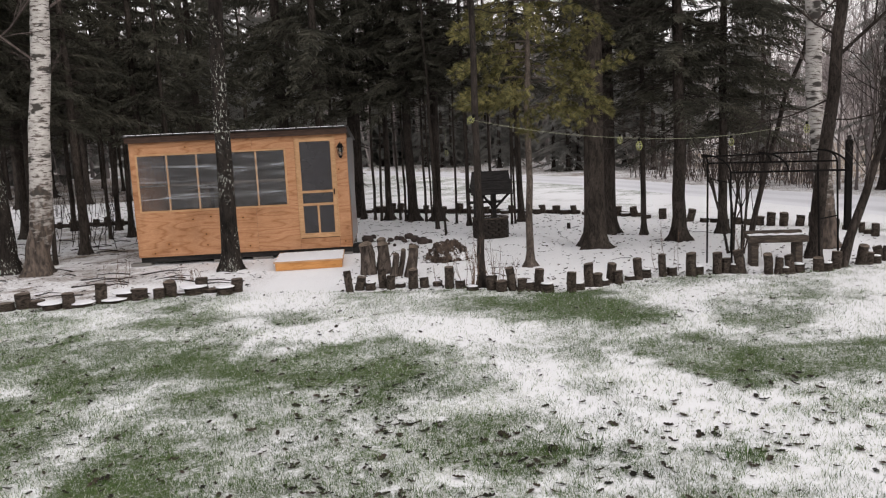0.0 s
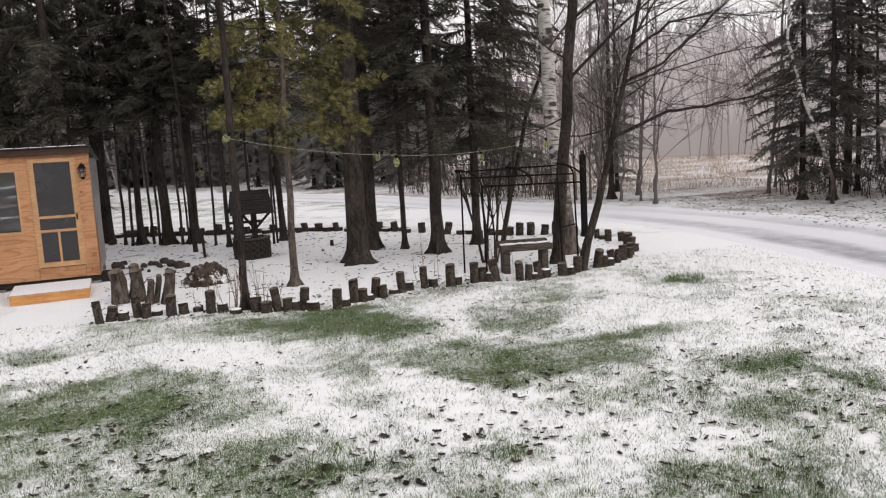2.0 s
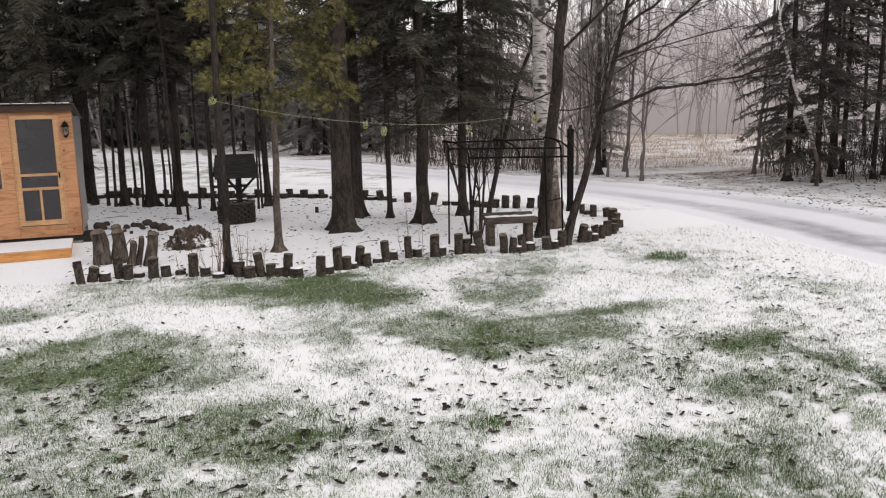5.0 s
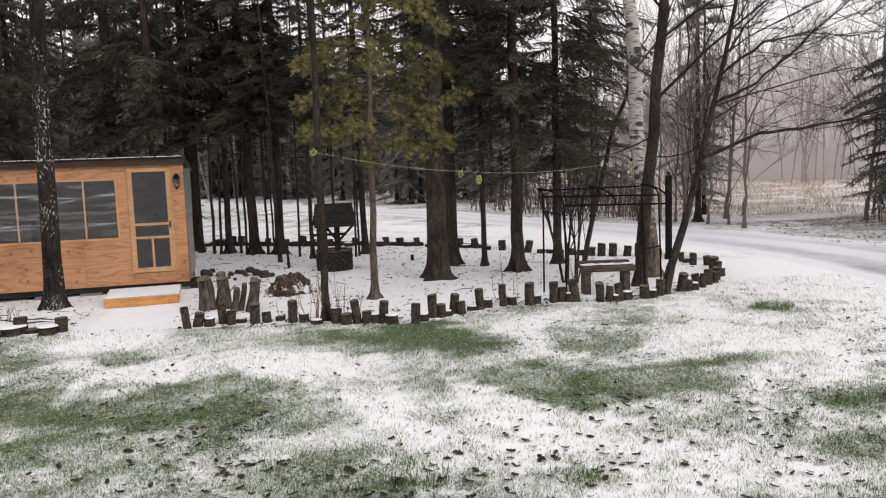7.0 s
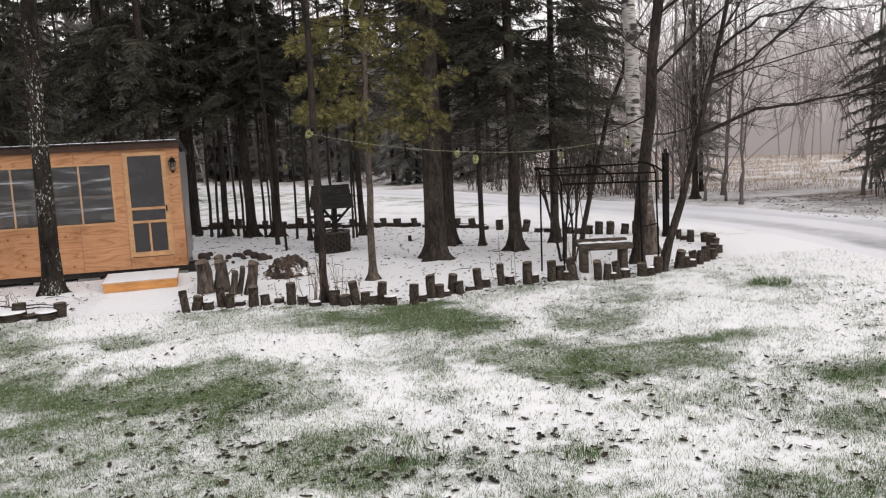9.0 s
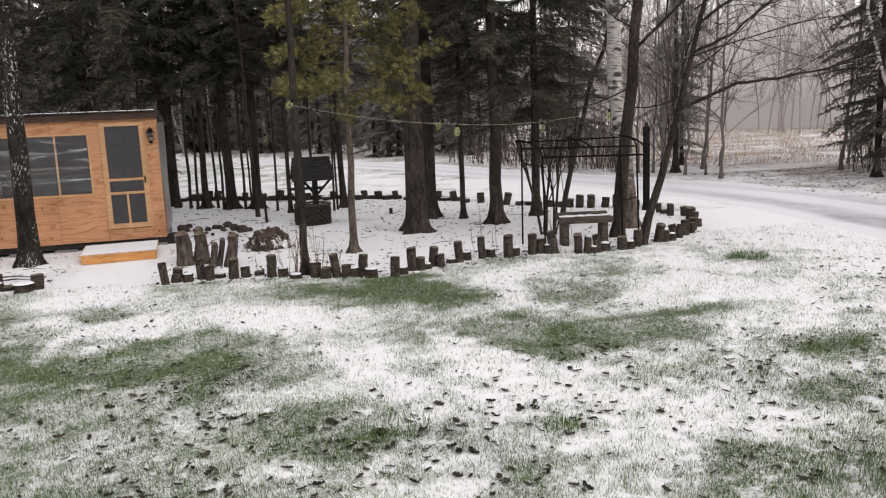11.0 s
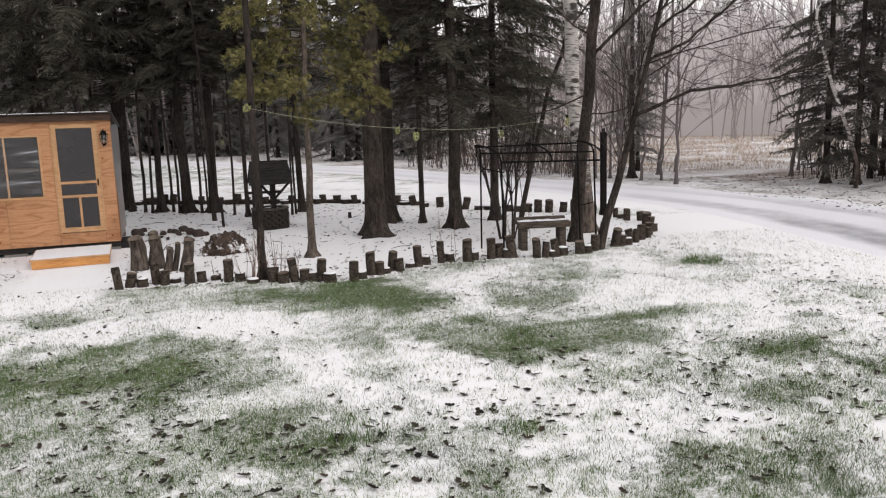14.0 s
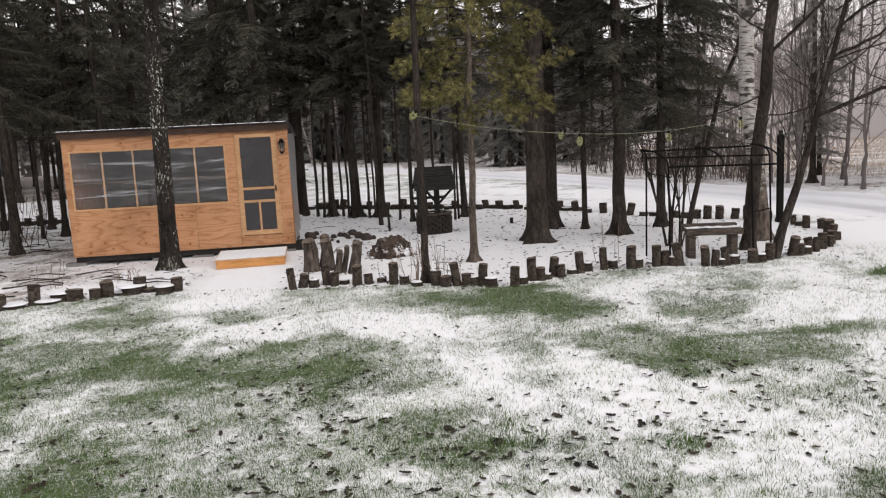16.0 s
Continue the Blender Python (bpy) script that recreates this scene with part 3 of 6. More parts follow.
# window: one long opening with four posts and a plastic sheet
window = Geo().box(W0 - 0.02, W1 + 0.02, -0.012, -0.001, WB - 0.035, WB + 0.006).put("window_sill", PALE_WOOD, shed, "pale batten under the window")
Geo().box(W0 - 0.02, W1 + 0.02, -0.012, -0.001, WT - 0.004, WT + 0.03).put("window_head", PALE_WOOD, shed)
for x in (W0 - 0.018, W1 - 0.018):
    Geo().box(x, x + 0.036, -0.012, -0.001, WB + 0.007, WT - 0.005).put("window_jamb", PALE_WOOD, shed)
for i in range(1, 5):
    x = W0 + (W1 - W0) * i / 5
    Geo().box(x - 0.014, x + 0.014, -0.003, 0.045, WB + 0.007, WT - 0.005).put("mullion", PALE_WOOD, shed, bevel=0.002)
g, rnd = Geo(), random.Random(3)
for i in range(41):
    for j in range(15):
        sag = 0.010 * math.sin(i * 0.8) * math.sin(j * 0.45 + i * 0.11) + rnd.uniform(-0.003, 0.003)
        g.v.append(Vector((W0 + 0.02 + (W1 - W0 - 0.04) * i / 40, -0.022 + sag, WB + 0.02 + (WT - WB - 0.03) * j / 14)))
for i in range(40):
    for j in range(14):
        a = i * 15 + j
        g.f.append((a, a + 15, a + 16, a + 1))
g.put("plastic_sheet", SHEET, shed, "creased clear plastic sheet stapled over the window", smooth=True)
# screen door
door = Geo().box(D0, D0 + 0.075, -0.022, 0.012, DB, DT).put("screen_door", PALE_WOOD, shed, "pale wooden screen door with dark mesh", bevel=0.003)
for name, x0, x1, z0, z1 in (("stile", D1 - 0.075, D1, DB, DT), ("top_rail", D0 + 0.076, D1 - 0.076, DT - 0.075, DT), ("rail", D0 + 0.076, D1 - 0.076, 1.32, 1.37),
                             ("rail", D0 + 0.076, D1 - 0.076, 1.06, 1.11), ("bottom_rail", D0 + 0.076, D1 - 0.076, DB, DB + 0.095), ("muntin", 3.69, 3.73, DB + 0.096, 1.059)):
    Geo().box(x0, x1, -0.021, 0.011, z0, z1).put(name, PALE_WOOD, door, bevel=0.002)
for x0, x1, z0, z1 in ((D0 + 0.07, D1 - 0.07, 1.365, DT - 0.07), (D0 + 0.07, D1 - 0.07, 1.105, 1.325), (D0 + 0.07, 3.692, DB + 0.09, 1.065), (3.728, D1 - 0.07, DB + 0.09, 1.065)):
    Geo().box(x0, x1, -0.006, -0.003, z0, z1).put("screen_mesh", SCREEN, door, "fine dark insect mesh")
Geo().box(D1 - 0.055, D1 - 0.03, -0.05, -0.022, 1.27, 1.39).put("door_handle", BLACK_IRON, door, bevel=0.004)
for x in (D0 - 0.026, D1 + 0.002):
    Geo().box(x, x + 0.024, -0.012, 0.03, DB - 0.01, DT + 0.01).put("door_trim", PALE_WOOD, shed)
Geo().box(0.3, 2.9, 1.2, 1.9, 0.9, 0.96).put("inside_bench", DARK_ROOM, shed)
Geo().box(W0, W1, 0.05, 0.085, 1.60, 1.64).put("inside_rail", GREY_WOOD, shed)
Geo().box(0.75, 1.25, 1.3, 1.7, 0.961, 1.45).put("inside_box", GREY_WOOD, shed)

# carriage lantern on the wall
lantern = thing("wall_lantern", "small black carriage lantern mounted beside the screen door", "lamp", m=pose(-6.156, 16.73, 0, 0, 0, 2.9) @ pose(4.235, -0.09, 2.15) @ Matrix.Scale(1.25, 4))
Geo().box(-0.035, 0.035, 0.06, 0.075, -0.02, 0.12).put("wall_plate", BLACK_IRON, lantern)
Geo().tube([(0, 0.06, 0.09), (0, 0.03, 0.14), (0, 0, 0.12)], [0.009] * 3, 6).put("arm", BLACK_IRON, lantern)
Geo().tube([(0, 0, 0.06), (0, 0, 0.085), (0, 0, 0.12)], [0.07, 0.05, 0.01], 6).put("hood", BLACK_IRON, lantern)
Geo().tube([(0, 0, -0.07), (0, 0, 0.058)], [0.036, 0.052], 6).put("glass", BULB, lantern, "clear lantern glass")
Geo().tube([(0, 0, -0.11), (0, 0, -0.072)], [0.018, 0.042], 6).put("base_cup", BLACK_IRON, lantern)
for k in range(6):
    a = k * math.pi / 3
    c, s = math.cos(a), math.sin(a)
    Geo().tube([(0.039 * c, 0.039 * s, -0.07), (0.056 * c, 0.056 * s, 0.06)], [0.004] * 2, 4).put("cage_bar", BLACK_IRON, lantern)

# low step platform before the door
step = thing("entry_step", "low wooden step platform with snow on its deck", "step", m=pose(-2.52, 15.86, 0, 0, 0, 5))
Geo().box(-0.62, 0.62, -0.60, -0.562, 0.01, 0.15).put("front_board", STEP_WOOD, step, bevel=0.003)
for x in (-0.62, 0.582):
    Geo().box(x, x + 0.038, -0.561, 0.62, 0.01, 0.15).put("side_board", STEP_WOOD, step, bevel=0.003)
for i in range(8):
    Geo().box(-0.65, 0.65, -0.625 + i * 0.156, -0.625 + i * 0.156 + 0.150, 0.151, 0.178).put("deck_board", PALE_WOOD, step, bevel=0.003)
g = Geo()
for i in range(21):
    for j in range(21):
        edge = min(i, j, 20 - i, 20 - j) / 3
        g.v.append(Vector((-0.64 + i * 0.064, -0.605 + j * 0.060, 0.179 + 0.010 * min(edge, 1) + 0.003 * math.sin(i * 2.1 + j * 3.3))))
for i in range(20):
    for j in range(20):
        g.f.append((i * 21 + j, i * 21 + 21 + j, i * 21 + 22 + j, i * 21 + j + 1))
g.put("snow_layer", SNOW, step, "thin even snow on the deck", smooth=True)


# ---- trees ----
def trunk_geo(height, r, sides=12, lean=(0, 0), flare=0.8, wobble=0.04, seed=0, top=0.25, flare_h=0.35):
    rnd, g = random.Random(seed), Geo()
    pts, rad = [], []
    zs = [-0.08, 0.02, 0.12, 0.28, 0.5, 0.9] + [0.9 + (height - 0.9) * (k / 12) for k in range(1, 13)]
    for z in zs:
        s = max(z, 0) / height
        w = wobble * min(1, z)
        pts.append((lean[0] * s + rnd.uniform(-w, w), lean[1] * s + rnd.uniform(-w, w), z))
        rad.append(r * (1 - (1 - top) * s) * (1 + flare * math.exp(-max(z, 0) / flare_h * 2.2)))
    start = len(g.v)
    g.tube(pts, rad, sides, 0.10, True, rnd)
    # root ridges
    ph = rnd.uniform(0, 6)
    for i, z in enumerate(zs[:5]):
        for s in range(sides):
            k = start + i * sides + s
            c = Vector((pts[i][0], pts[i][1], pts[i][2]))
            d = g.v[k] - c
            g.v[k] = c + d * (1 + 0.5 * flare * math.exp(-max(z, 0) / flare_h * 2) * math.sin(s / sides * 2 * math.pi * 4 + ph))
    return g, pts


def bough(g, base, az, length, rise, droop, rnd, dense=1.0, twig=None, width=0.022, short=1.0):
    """One spruce limb with flat, hanging needle twigs."""
    out, up = Vector((math.cos(az), math.sin(az), 0)), Vector((0, 0, 1))
    side = Vector((-out.y, out.x, 0))
    spine = lambda s: base + out * (length * s) + up * (length * (rise * s - droop * s * s))
    if twig is not None:
        twig.tube([spine(k / 4) for k in range(5)], [0.016 * length * (1 - 0.2 * k) for k in range(5)], 3, 0, False)
    n = max(5, int(34 * length * dense))
    for i in range(n):
        s = 0.10 + 0.90 * (i + rnd.random()) / n
        p = spine(s)
        for sg in (-1, 1):
            l = short * length * (0.08 + 0.19 * (1 - s)) * rnd.uniform(0.55, 1.25)
            d = (out * rnd.uniform(0.4, 0.9) + side * sg * rnd.uniform(0.4, 1.0) + up * rnd.uniform(-0.85, 0.05)).normalized()
            w = d.cross(Vector((rnd.uniform(-1, 1), rnd.uniform(-1, 1), rnd.uniform(-1, 1))))
            if w.length > 0.1:
                g.spike(p, d, l, width * rnd.uniform(0.8, 1.4), w.normalized())
            for k in range(3):
                if rnd.random() > 0.8:
                    continue
                q = p + d * (l * rnd.uniform(0.15, 0.85))
                d2 = (d * 0.8 + side * rnd.uniform(-1, 1) + out * rnd.uniform(-0.4, 0.6) + up * rnd.uniform(-1.0, 0.15)).normalized()
                w2 = d2.cross(Vector((rnd.uniform(-1, 1), rnd.uniform(-1, 1), rnd.uniform(-1, 1))))
                if w2.length > 0.1:
                    g.spike(q, d2, l * rnd.uniform(0.3, 0.7), width * rnd.uniform(0.7, 1.2), w2.normalized())
    g.spike(spine(0.9), (out + up * (rise - 2 * droop)).normalized(), length * 0.2, width * 1.4, side)


def spruce(name, label, trunk_r, height, z0, reach, seed, bark=None, needles=None, count=60, dead=18, dense=1.0, flare=0.8, dead_z=(1.6, 5.0), lean=(0, 0), dead_len=1.1, upper=True, width=0.022, short=1.0):
    rnd = random.Random(seed)
    root = thing(name, label, "tree", "conifers of the grove")
    g, pts = trunk_geo(height, trunk_r, 14 if trunk_r > 0.1 else 8, lean, flare, 0.02 if trunk_r > 0.06 else 0.015, seed)
    g.put("trunk", bark or SPRUCE_BARK, root, smooth=True)
    at = lambda z: Vector((lean[0] * z / height, lean[1] * z / height, z))
    leaf, limb = Geo(), Geo()
    for i in range(count):
        z = z0 + (min(height * 0.97, 7.6) - z0) * (i + rnd.random()) / count
        grow = max(0.25, min(1, (height - z) / (height * 0.6)))
        L = reach * grow * rnd.uniform(0.45, 1.1)
        bough(leaf, at(z), rnd.uniform(0, 6.283), L, rnd.uniform(-0.15, 0.2), rnd.uniform(0.12, 0.42), rnd, dense, limb if dense > 0.9 else None, width, short)
    if upper and height > 8:
        # the high crown, out of sight, is coarser
        for i in range(int(count * 0.4)):
            z = 7.4 + (height - 7.6) * (i + rnd.random()) / (count * 0.4)
            L = reach * max(0.15, min(1, (height - z) / (height * 0.6))) * rnd.uniform(0.6, 1.1)
            bough(leaf, at(z), rnd.uniform(0, 6.283), L, 0.1, 0.3, rnd, 0.14, None, 0.4)
    leaf.put("crown", needles or NEEDLES, root, "drooping dark green needles")
    for i in range(dead):
        z = rnd.uniform(*dead_z)
        a, L = rnd.uniform(0, 6.283), dead_len * rnd.uniform(0.4, 1.2)
        p = at(z)
        d = Vector((math.cos(a), math.sin(a), rnd.uniform(-0.25, 0.12)))
        tip = p + d * L + Vector((0, 0, -0.12 * L))
        line = rough_rod(limb, p, tip, 0.012, 0.004, 0.05 * L, 4, 3, rnd)
        for k in range(6):
            q = line[rnd.randint(1, 4)]
            e = Vector((rnd.uniform(-1, 1), rnd.uniform(-1, 1), rnd.uniform(-0.7, 0.3))).normalized() * L * rnd.uniform(0.15, 0.45)
            limb.tube([q, q + e], [0.005, 0.002], 3, 0, False)
    if limb.f:
        tagged(limb.put("twig_mass", DARK_BARK, root), "bare grey-brown dead twigs", kind="stuff")
    return root


def place(root, x, y, r_scale=1.0, turn=0.0, tip=(0, 0), size=1.0, label=""):
    ob = copy_thing(root, pose(x, y, height_at(x, y), tip[0], tip[1], turn))
    ob.scale = (size,) * 3
    for c in ob.children:
        if c.name.startswith("trunk"):
            c.scale = (r_scale, r_scale, 1)
    if label:
        ob["label"] = label
    return ob


def drop_template(root):
    for o in (*root.children_recursive, root):
        bpy.data.objects.remove(o)


L_BIG = "tall spruce with a thick furrowed trunk and drooping boughs"
L_MID = "slender spruce with a straight dark trunk and dead lower twigs"
L_POLE = "thin pole-like young spruce with a bare lower stem"
big_a = spruce("spruce_tree", L_BIG, 0.20, 15, 3.4, 2.1, 11, count=68, dead=44, dead_z=(2.5, 5.5))
big_b = spruce("spruce_tree", L_BIG, 0.20, 16, 3.6, 2.0, 12, count=64, dead=50, dead_z=(2.6, 5.8))
mid_a = spruce("spruce_tree", L_MID, 0.10, 13, 3.1, 1.7, 21, count=48, dead=26, dead_z=(2.5, 5.0))
mid_b = spruce("spruce_tree", L_MID, 0.10, 12, 3.3, 1.6, 22, count=46, dead=28, dead_z=(2.5, 5.5))
pole_a = spruce("spruce_tree", L_POLE, 0.05, 9.5, 3.4, 1.1, 31, count=24, dead=12, dead_z=(2.7, 4.6), dead_len=0.7, flare=0.25)
pole_b = spruce("spruce_tree", L_POLE, 0.05, 8.5, 3.2, 1.2, 32, count=24, dead=12, dead_z=(2.6, 4.4), dead_len=0.7, flare=0.25)
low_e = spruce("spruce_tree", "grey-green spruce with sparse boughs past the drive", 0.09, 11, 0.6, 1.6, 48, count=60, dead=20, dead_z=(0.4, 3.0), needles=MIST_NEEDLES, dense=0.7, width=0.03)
low_a = spruce("spruce_tree", "dark spruce with boughs reaching almost to the ground", 0.13, 13, 0.5, 1.65, 41, count=96, dead=34, dead_z=(0.3, 5.0), needles=MID_NEEDLES, dense=0.8, width=0.026)
low_b = spruce("spruce_tree", "dark spruce with boughs reaching almost to the ground", 0.12, 10, 0.7, 1.9, 42, count=80, dead=36, dead_z=(0.4, 5.0), needles=MID_NEEDLES, dense=0.8, width=0.026)
low_f = spruce("spruce_tree", "young dark spruce with dense boughs at the woods' edge", 0.12, 10, 0.6, 2.4, 49, count=90, dead=0, needles=MID_NEEDLES, dense=0.5, width=0.045)
low_c = spruce("spruce_tree", "grey spruce in the woods' edge past the drive, haze in its colour", 0.12, 11, 0.3, 2.3, 43, count=70, dead=0, needles=MIST_NEEDLES, dense=0.68, width=0.052, short=0.62)
low_d = spruce("spruce_tree", "grey spruce in the woods' edge past the drive, haze in its colour", 0.12, 9, 0.2, 2.0, 44, count=64, dead=0, needles=MIST_NEEDLES, dense=0.68, width=0.052, short=0.62)
wood_a = spruce("spruce_tree", L_BIG, 0.18, 15, 2.9, 2.2, 45, count=44, dead=24, dead_z=(2.0, 5.0), dense=0.42, width=0.045)
wood_b = spruce("spruce_tree", L_MID, 0.10, 13, 2.6, 1.8, 46, count=40, dead=26, dead_z=(1.8, 5.0), dense=0.42, width=0.045)
wood_c = spruce("spruce_tree", L_MID, 0.10, 12, 3.2, 1.7, 47, count=38, dead=28, dead_z=(1.8, 5.5), dense=0.42, width=0.045)
bare_mid = spruce("spruce_tree", "slender spruce stem with only dead bare side twigs", 0.10, 13, 4.6, 1.4, 52, count=30, dead=70, dead_z=(2.2, 6.5), dead_len=1.3)
full_a = spruce("spruce_tree", "slender spruce with a dense dark crown over a bare stem", 0.10, 13, 2.75, 1.75, 54, count=80, dead=60, dead_z=(2.0, 6.0), dense=0.75, width=0.024, dead_len=1.3)
full_b = spruce("spruce_tree", "slender spruce with a dense dark crown hanging low", 0.10, 13, 2.1, 2.15, 55, count=125, dead=34, dead_z=(1.6, 3.6), dense=0.75, width=0.024)
stem_only = spruce("spruce_tree", L_MID, 0.10, 12, 5.6, 1.3, 53, bark=DARK_BARK, count=22, dead=8, dead_z=(4.0, 6.0), dead_len=0.6)
bare_big = spruce("spruce_tree", "old spruce with a thick trunk and bare dead side twigs", 0.20, 15, 4.4, 1.9, 51, bark=OLD_BARK, count=44, dead=110, dead_z=(2.3, 7.0), dead_len=1.7, flare=0.7)

rnd = random.Random(77)
# inside the log border: x, y, trunk width
RING_TREES = [(-2.16, 23.9, 0.165), (-1.79, 23.4, 0.11), (-1.59, 23.1, 0.095), (-1.37, 23.3, 0.22), (-1.05, 23.0, 0.09), (-0.89, 22.7, 0.09), (-0.67, 22.7, 0.33),
              (-0.32, 22.3, 0.09), (-0.15, 22.2, 0.07), (-0.01, 22.4, 0.30), (0.49, 21.7, 0.075), (0.80, 21.1, 0.13), (1.15, 20.9, 0.11), (1.42, 21.3, 0.11), (1.87, 20.8, 0.07),
              (1.97, 20.9, 0.07), (2.17, 21.3, 0.20), (-0.02, 20.6, 0.12)]
for i, (x, y, w) in enumerate(RING_TREES):
    kind = (big_a, big_b)[i % 2] if w > 0.25 else ((mid_a, mid_b)[i % 2] if w > 0.12 else (pole_a, pole_b)[i % 2])
    base = 0.40 if w > 0.25 else (0.20 if w > 0.12 else 0.10)
    place(kind, x, y, 0.82 * w / base, rnd.uniform(0, 360), (rnd.uniform(-1, 1), rnd.uniform(-2.2, 0.2)))
place(bare_big, 3.11, 16.3, 1.08, 20, (0, 0.3))
place(big_b, 3.83, 18.3, 0.75, 130)
place(full_a, 4.49, 17.85, 0.62, 60)
place(full_a, 4.89, 16.6, 1.32, 200)
place(full_b, 6.10, 17.5, 1.0, 80)
place(stem_only, 0.64, 12.75, 0.62, 250, (0, -0.6), label="slim dark spruce standing in the log border, lamp cord tied on")
# woods behind and beside the shed
for x, y, w in [(-9.36, 17.8, 0.27), (-8.19, 17.4, 0.10), (-8.17, 18.9, 0.21), (-9.42, 24.2, 0.16), (-9.9, 23.2, 0.12), (-10.3, 21.0, 0.3), (-11.6, 19.5, 0.3), (-7.5, 21.2, 0.22),
                (-10.8, 24.4, 0.15), (-8.8, 22.0, 0.1), (-12.6, 22.5, 0.25)]:
    kind = big_a if w > 0.25 else (mid_a if w > 0.12 else pole_a)
    place(kind, x, y, w / (0.40 if w > 0.25 else (0.20 if w > 0.12 else 0.10)), rnd.uniform(0, 360), (rnd.uniform(-1, 1), rnd.uniform(-2, 2)))
spots, tries = [], 0
while len(spots) < 66 and tries < 5000:
    tries += 1
    x, y = rnd.uniform(-30, -2.2), rnd.uniform(20.6, 52)
    if x < -0.57 * y or y > 26 and x > -0.098 * y - 0.65:
        continue
    if x < -7 and 24.5 < y < 34 or x < -8.5 and y < 24.5 and rnd.random() < 0.5:
        continue
    if min([9] + [math.hypot(x - a, y - b) for a, b in spots]) < (1.15 if y < 27 else 1.7):
        continue
    spots.append((x, y))
for i, (x, y) in enumerate(spots):
    kind = (low_c, low_d)[i % 2] if y > 31 and x > -0.26 * y else (wood_a, wood_b, wood_c)[i % 3]
    place(kind, x, y, rnd.uniform(0.6, 1.0), rnd.uniform(0, 360), (rnd.uniform(-1.2, 1.2), rnd.uniform(-1.2, 1.2)), rnd.uniform(0.9, 1.15))
# past the drive
for i, (x, y, w) in enumerate([(16.7, 19.5, 0.16), (17.2, 18.9, 0.2), (13.6, 25.0, 0.3), (15.2, 27.5, 0.25), (19.6, 20.5, 0.2), (22.5, 16.8, 0.3), (20.3, 13.6, 0.3), (21.4, 18.3, 0.3), (24, 20.5, 0.3), (26, 17.5, 0.3), (11.5, 29.0, 0.22)]):
    place(low_e if y > 24 else ((low_a, low_b) if i < 2 else (bare_mid, wood_c))[i % 2], x, y, w / 0.25, rnd.uniform(0, 360), (0, 0), rnd.uniform(0.85, 1.1))
for i in range(34):
    s = rnd.random()
    x, y = -9 + 20.5 * s, 57.0 - 30.5 * s ** 0.62
    x, y = x + rnd.uniform(1.5, 6.5), y + rnd.uniform(9.0, 24.0)
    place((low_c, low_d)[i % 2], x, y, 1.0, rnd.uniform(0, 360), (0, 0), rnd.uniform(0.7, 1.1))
for x, y, w in [(19.0, 18.7, 0.14), (20.3, 19.5, 0.19), (18.3, 16.6, 0.4), (17.5, 15.95, 0.44), (17.95, 16.25, 0.30), (18.9, 15.3, 0.3), (21.0, 15.8, 0.3), (20.0, 12.6, 0.35), (22.5, 13.5, 0.3)]:
    place(stem_only if w > 0.25 else bare_mid, x, y, w / 0.2, rnd.uniform(0, 360), (0, rnd.uniform(-2, 2)), label="dark straight spruce trunk with dead branch stubs past the drive" if w > 0.25 else "")
for x, y in ((21.6, 19.5), (22.6, 19.2), (20.6, 17.5), (23.4, 20.4), (22.2, 17.6)):
    place(low_f, x, y, 1.0, rnd.uniform(0, 360), (0, 0), rnd.uniform(0.5, 0.62))
# deep woods on the drive's outer side
deep, tries = [], 0
while len(deep) < 11 and tries < 3000:
    tries += 1
    x, y = rnd.uniform(18.5, 36), rnd.uniform(11, 30)
    if x < 0.87 * y or x + y < 37 or min([9] + [math.hypot(x - a, y - b) for a, b in deep]) < 1.5:
        continue
    deep.append((x, y))
for i, (x, y) in enumerate(deep):
    place((wood_b, wood_c)[i % 2] if x + y < 44 else (low_c, wood_b, low_d)[i % 3], x, y, rnd.uniform(0.6, 1.1), rnd.uniform(0, 360), (rnd.uniform(-1.5, 1.5), rnd.uniform(-2, 2)), rnd.uniform(0.8, 1.1))
for root in (big_a, big_b, mid_a, mid_b, pole_a, pole_b, low_a, low_b, low_c, low_d, low_e, low_f, wood_a, wood_b, wood_c, bare_mid, stem_only, bare_big, full_a, full_b):
    drop_template(root)


def bare_branch(g, p, d, length, r, depth, rnd, spread_=0.55, lift=0.12, sides=4):
    """A limb that forks into finer and finer twigs."""
    steps = 4 if depth > 1 else (3 if depth else 2)
    pts, q, e = [p.copy()], p.copy(), d.copy()
    for k in range(steps):
        e = (e + Vector((rnd.uniform(-1, 1), rnd.uniform(-1, 1), rnd.uniform(-1, 1) + lift)) * 0.20).normalized()
        q = q + e * (length / steps)
        pts.append(q.copy())
    tip = 0.55 if depth else 0.3
    g.tube(pts, [r * (1 - (1 - tip) * k / steps) for k in range(steps + 1)], sides if depth > 1 else 3, 0, False)
    if depth == 0:
        return
    n = rnd.randint(4, 6)
    for k in range(n):
        s = 0.25 + 0.75 * (k + rnd.random()) / n
        i = min(int(s * steps), steps - 1)
        b = pts[i].lerp(pts[i + 1], s * steps - i)
        c = (e + Vector((rnd.uniform(-1, 1), rnd.uniform(-1, 1), rnd.uniform(-0.7, 0.9))) * (spread_ * 1.5)).normalized()
        bare_branch(g, b, c, length * rnd.uniform(0.42, 0.68) * (1.1 - 0.4 * s), r * 0.5 * (1.15 - 0.45 * s), depth - 1, rnd, spread_, lift, sides)


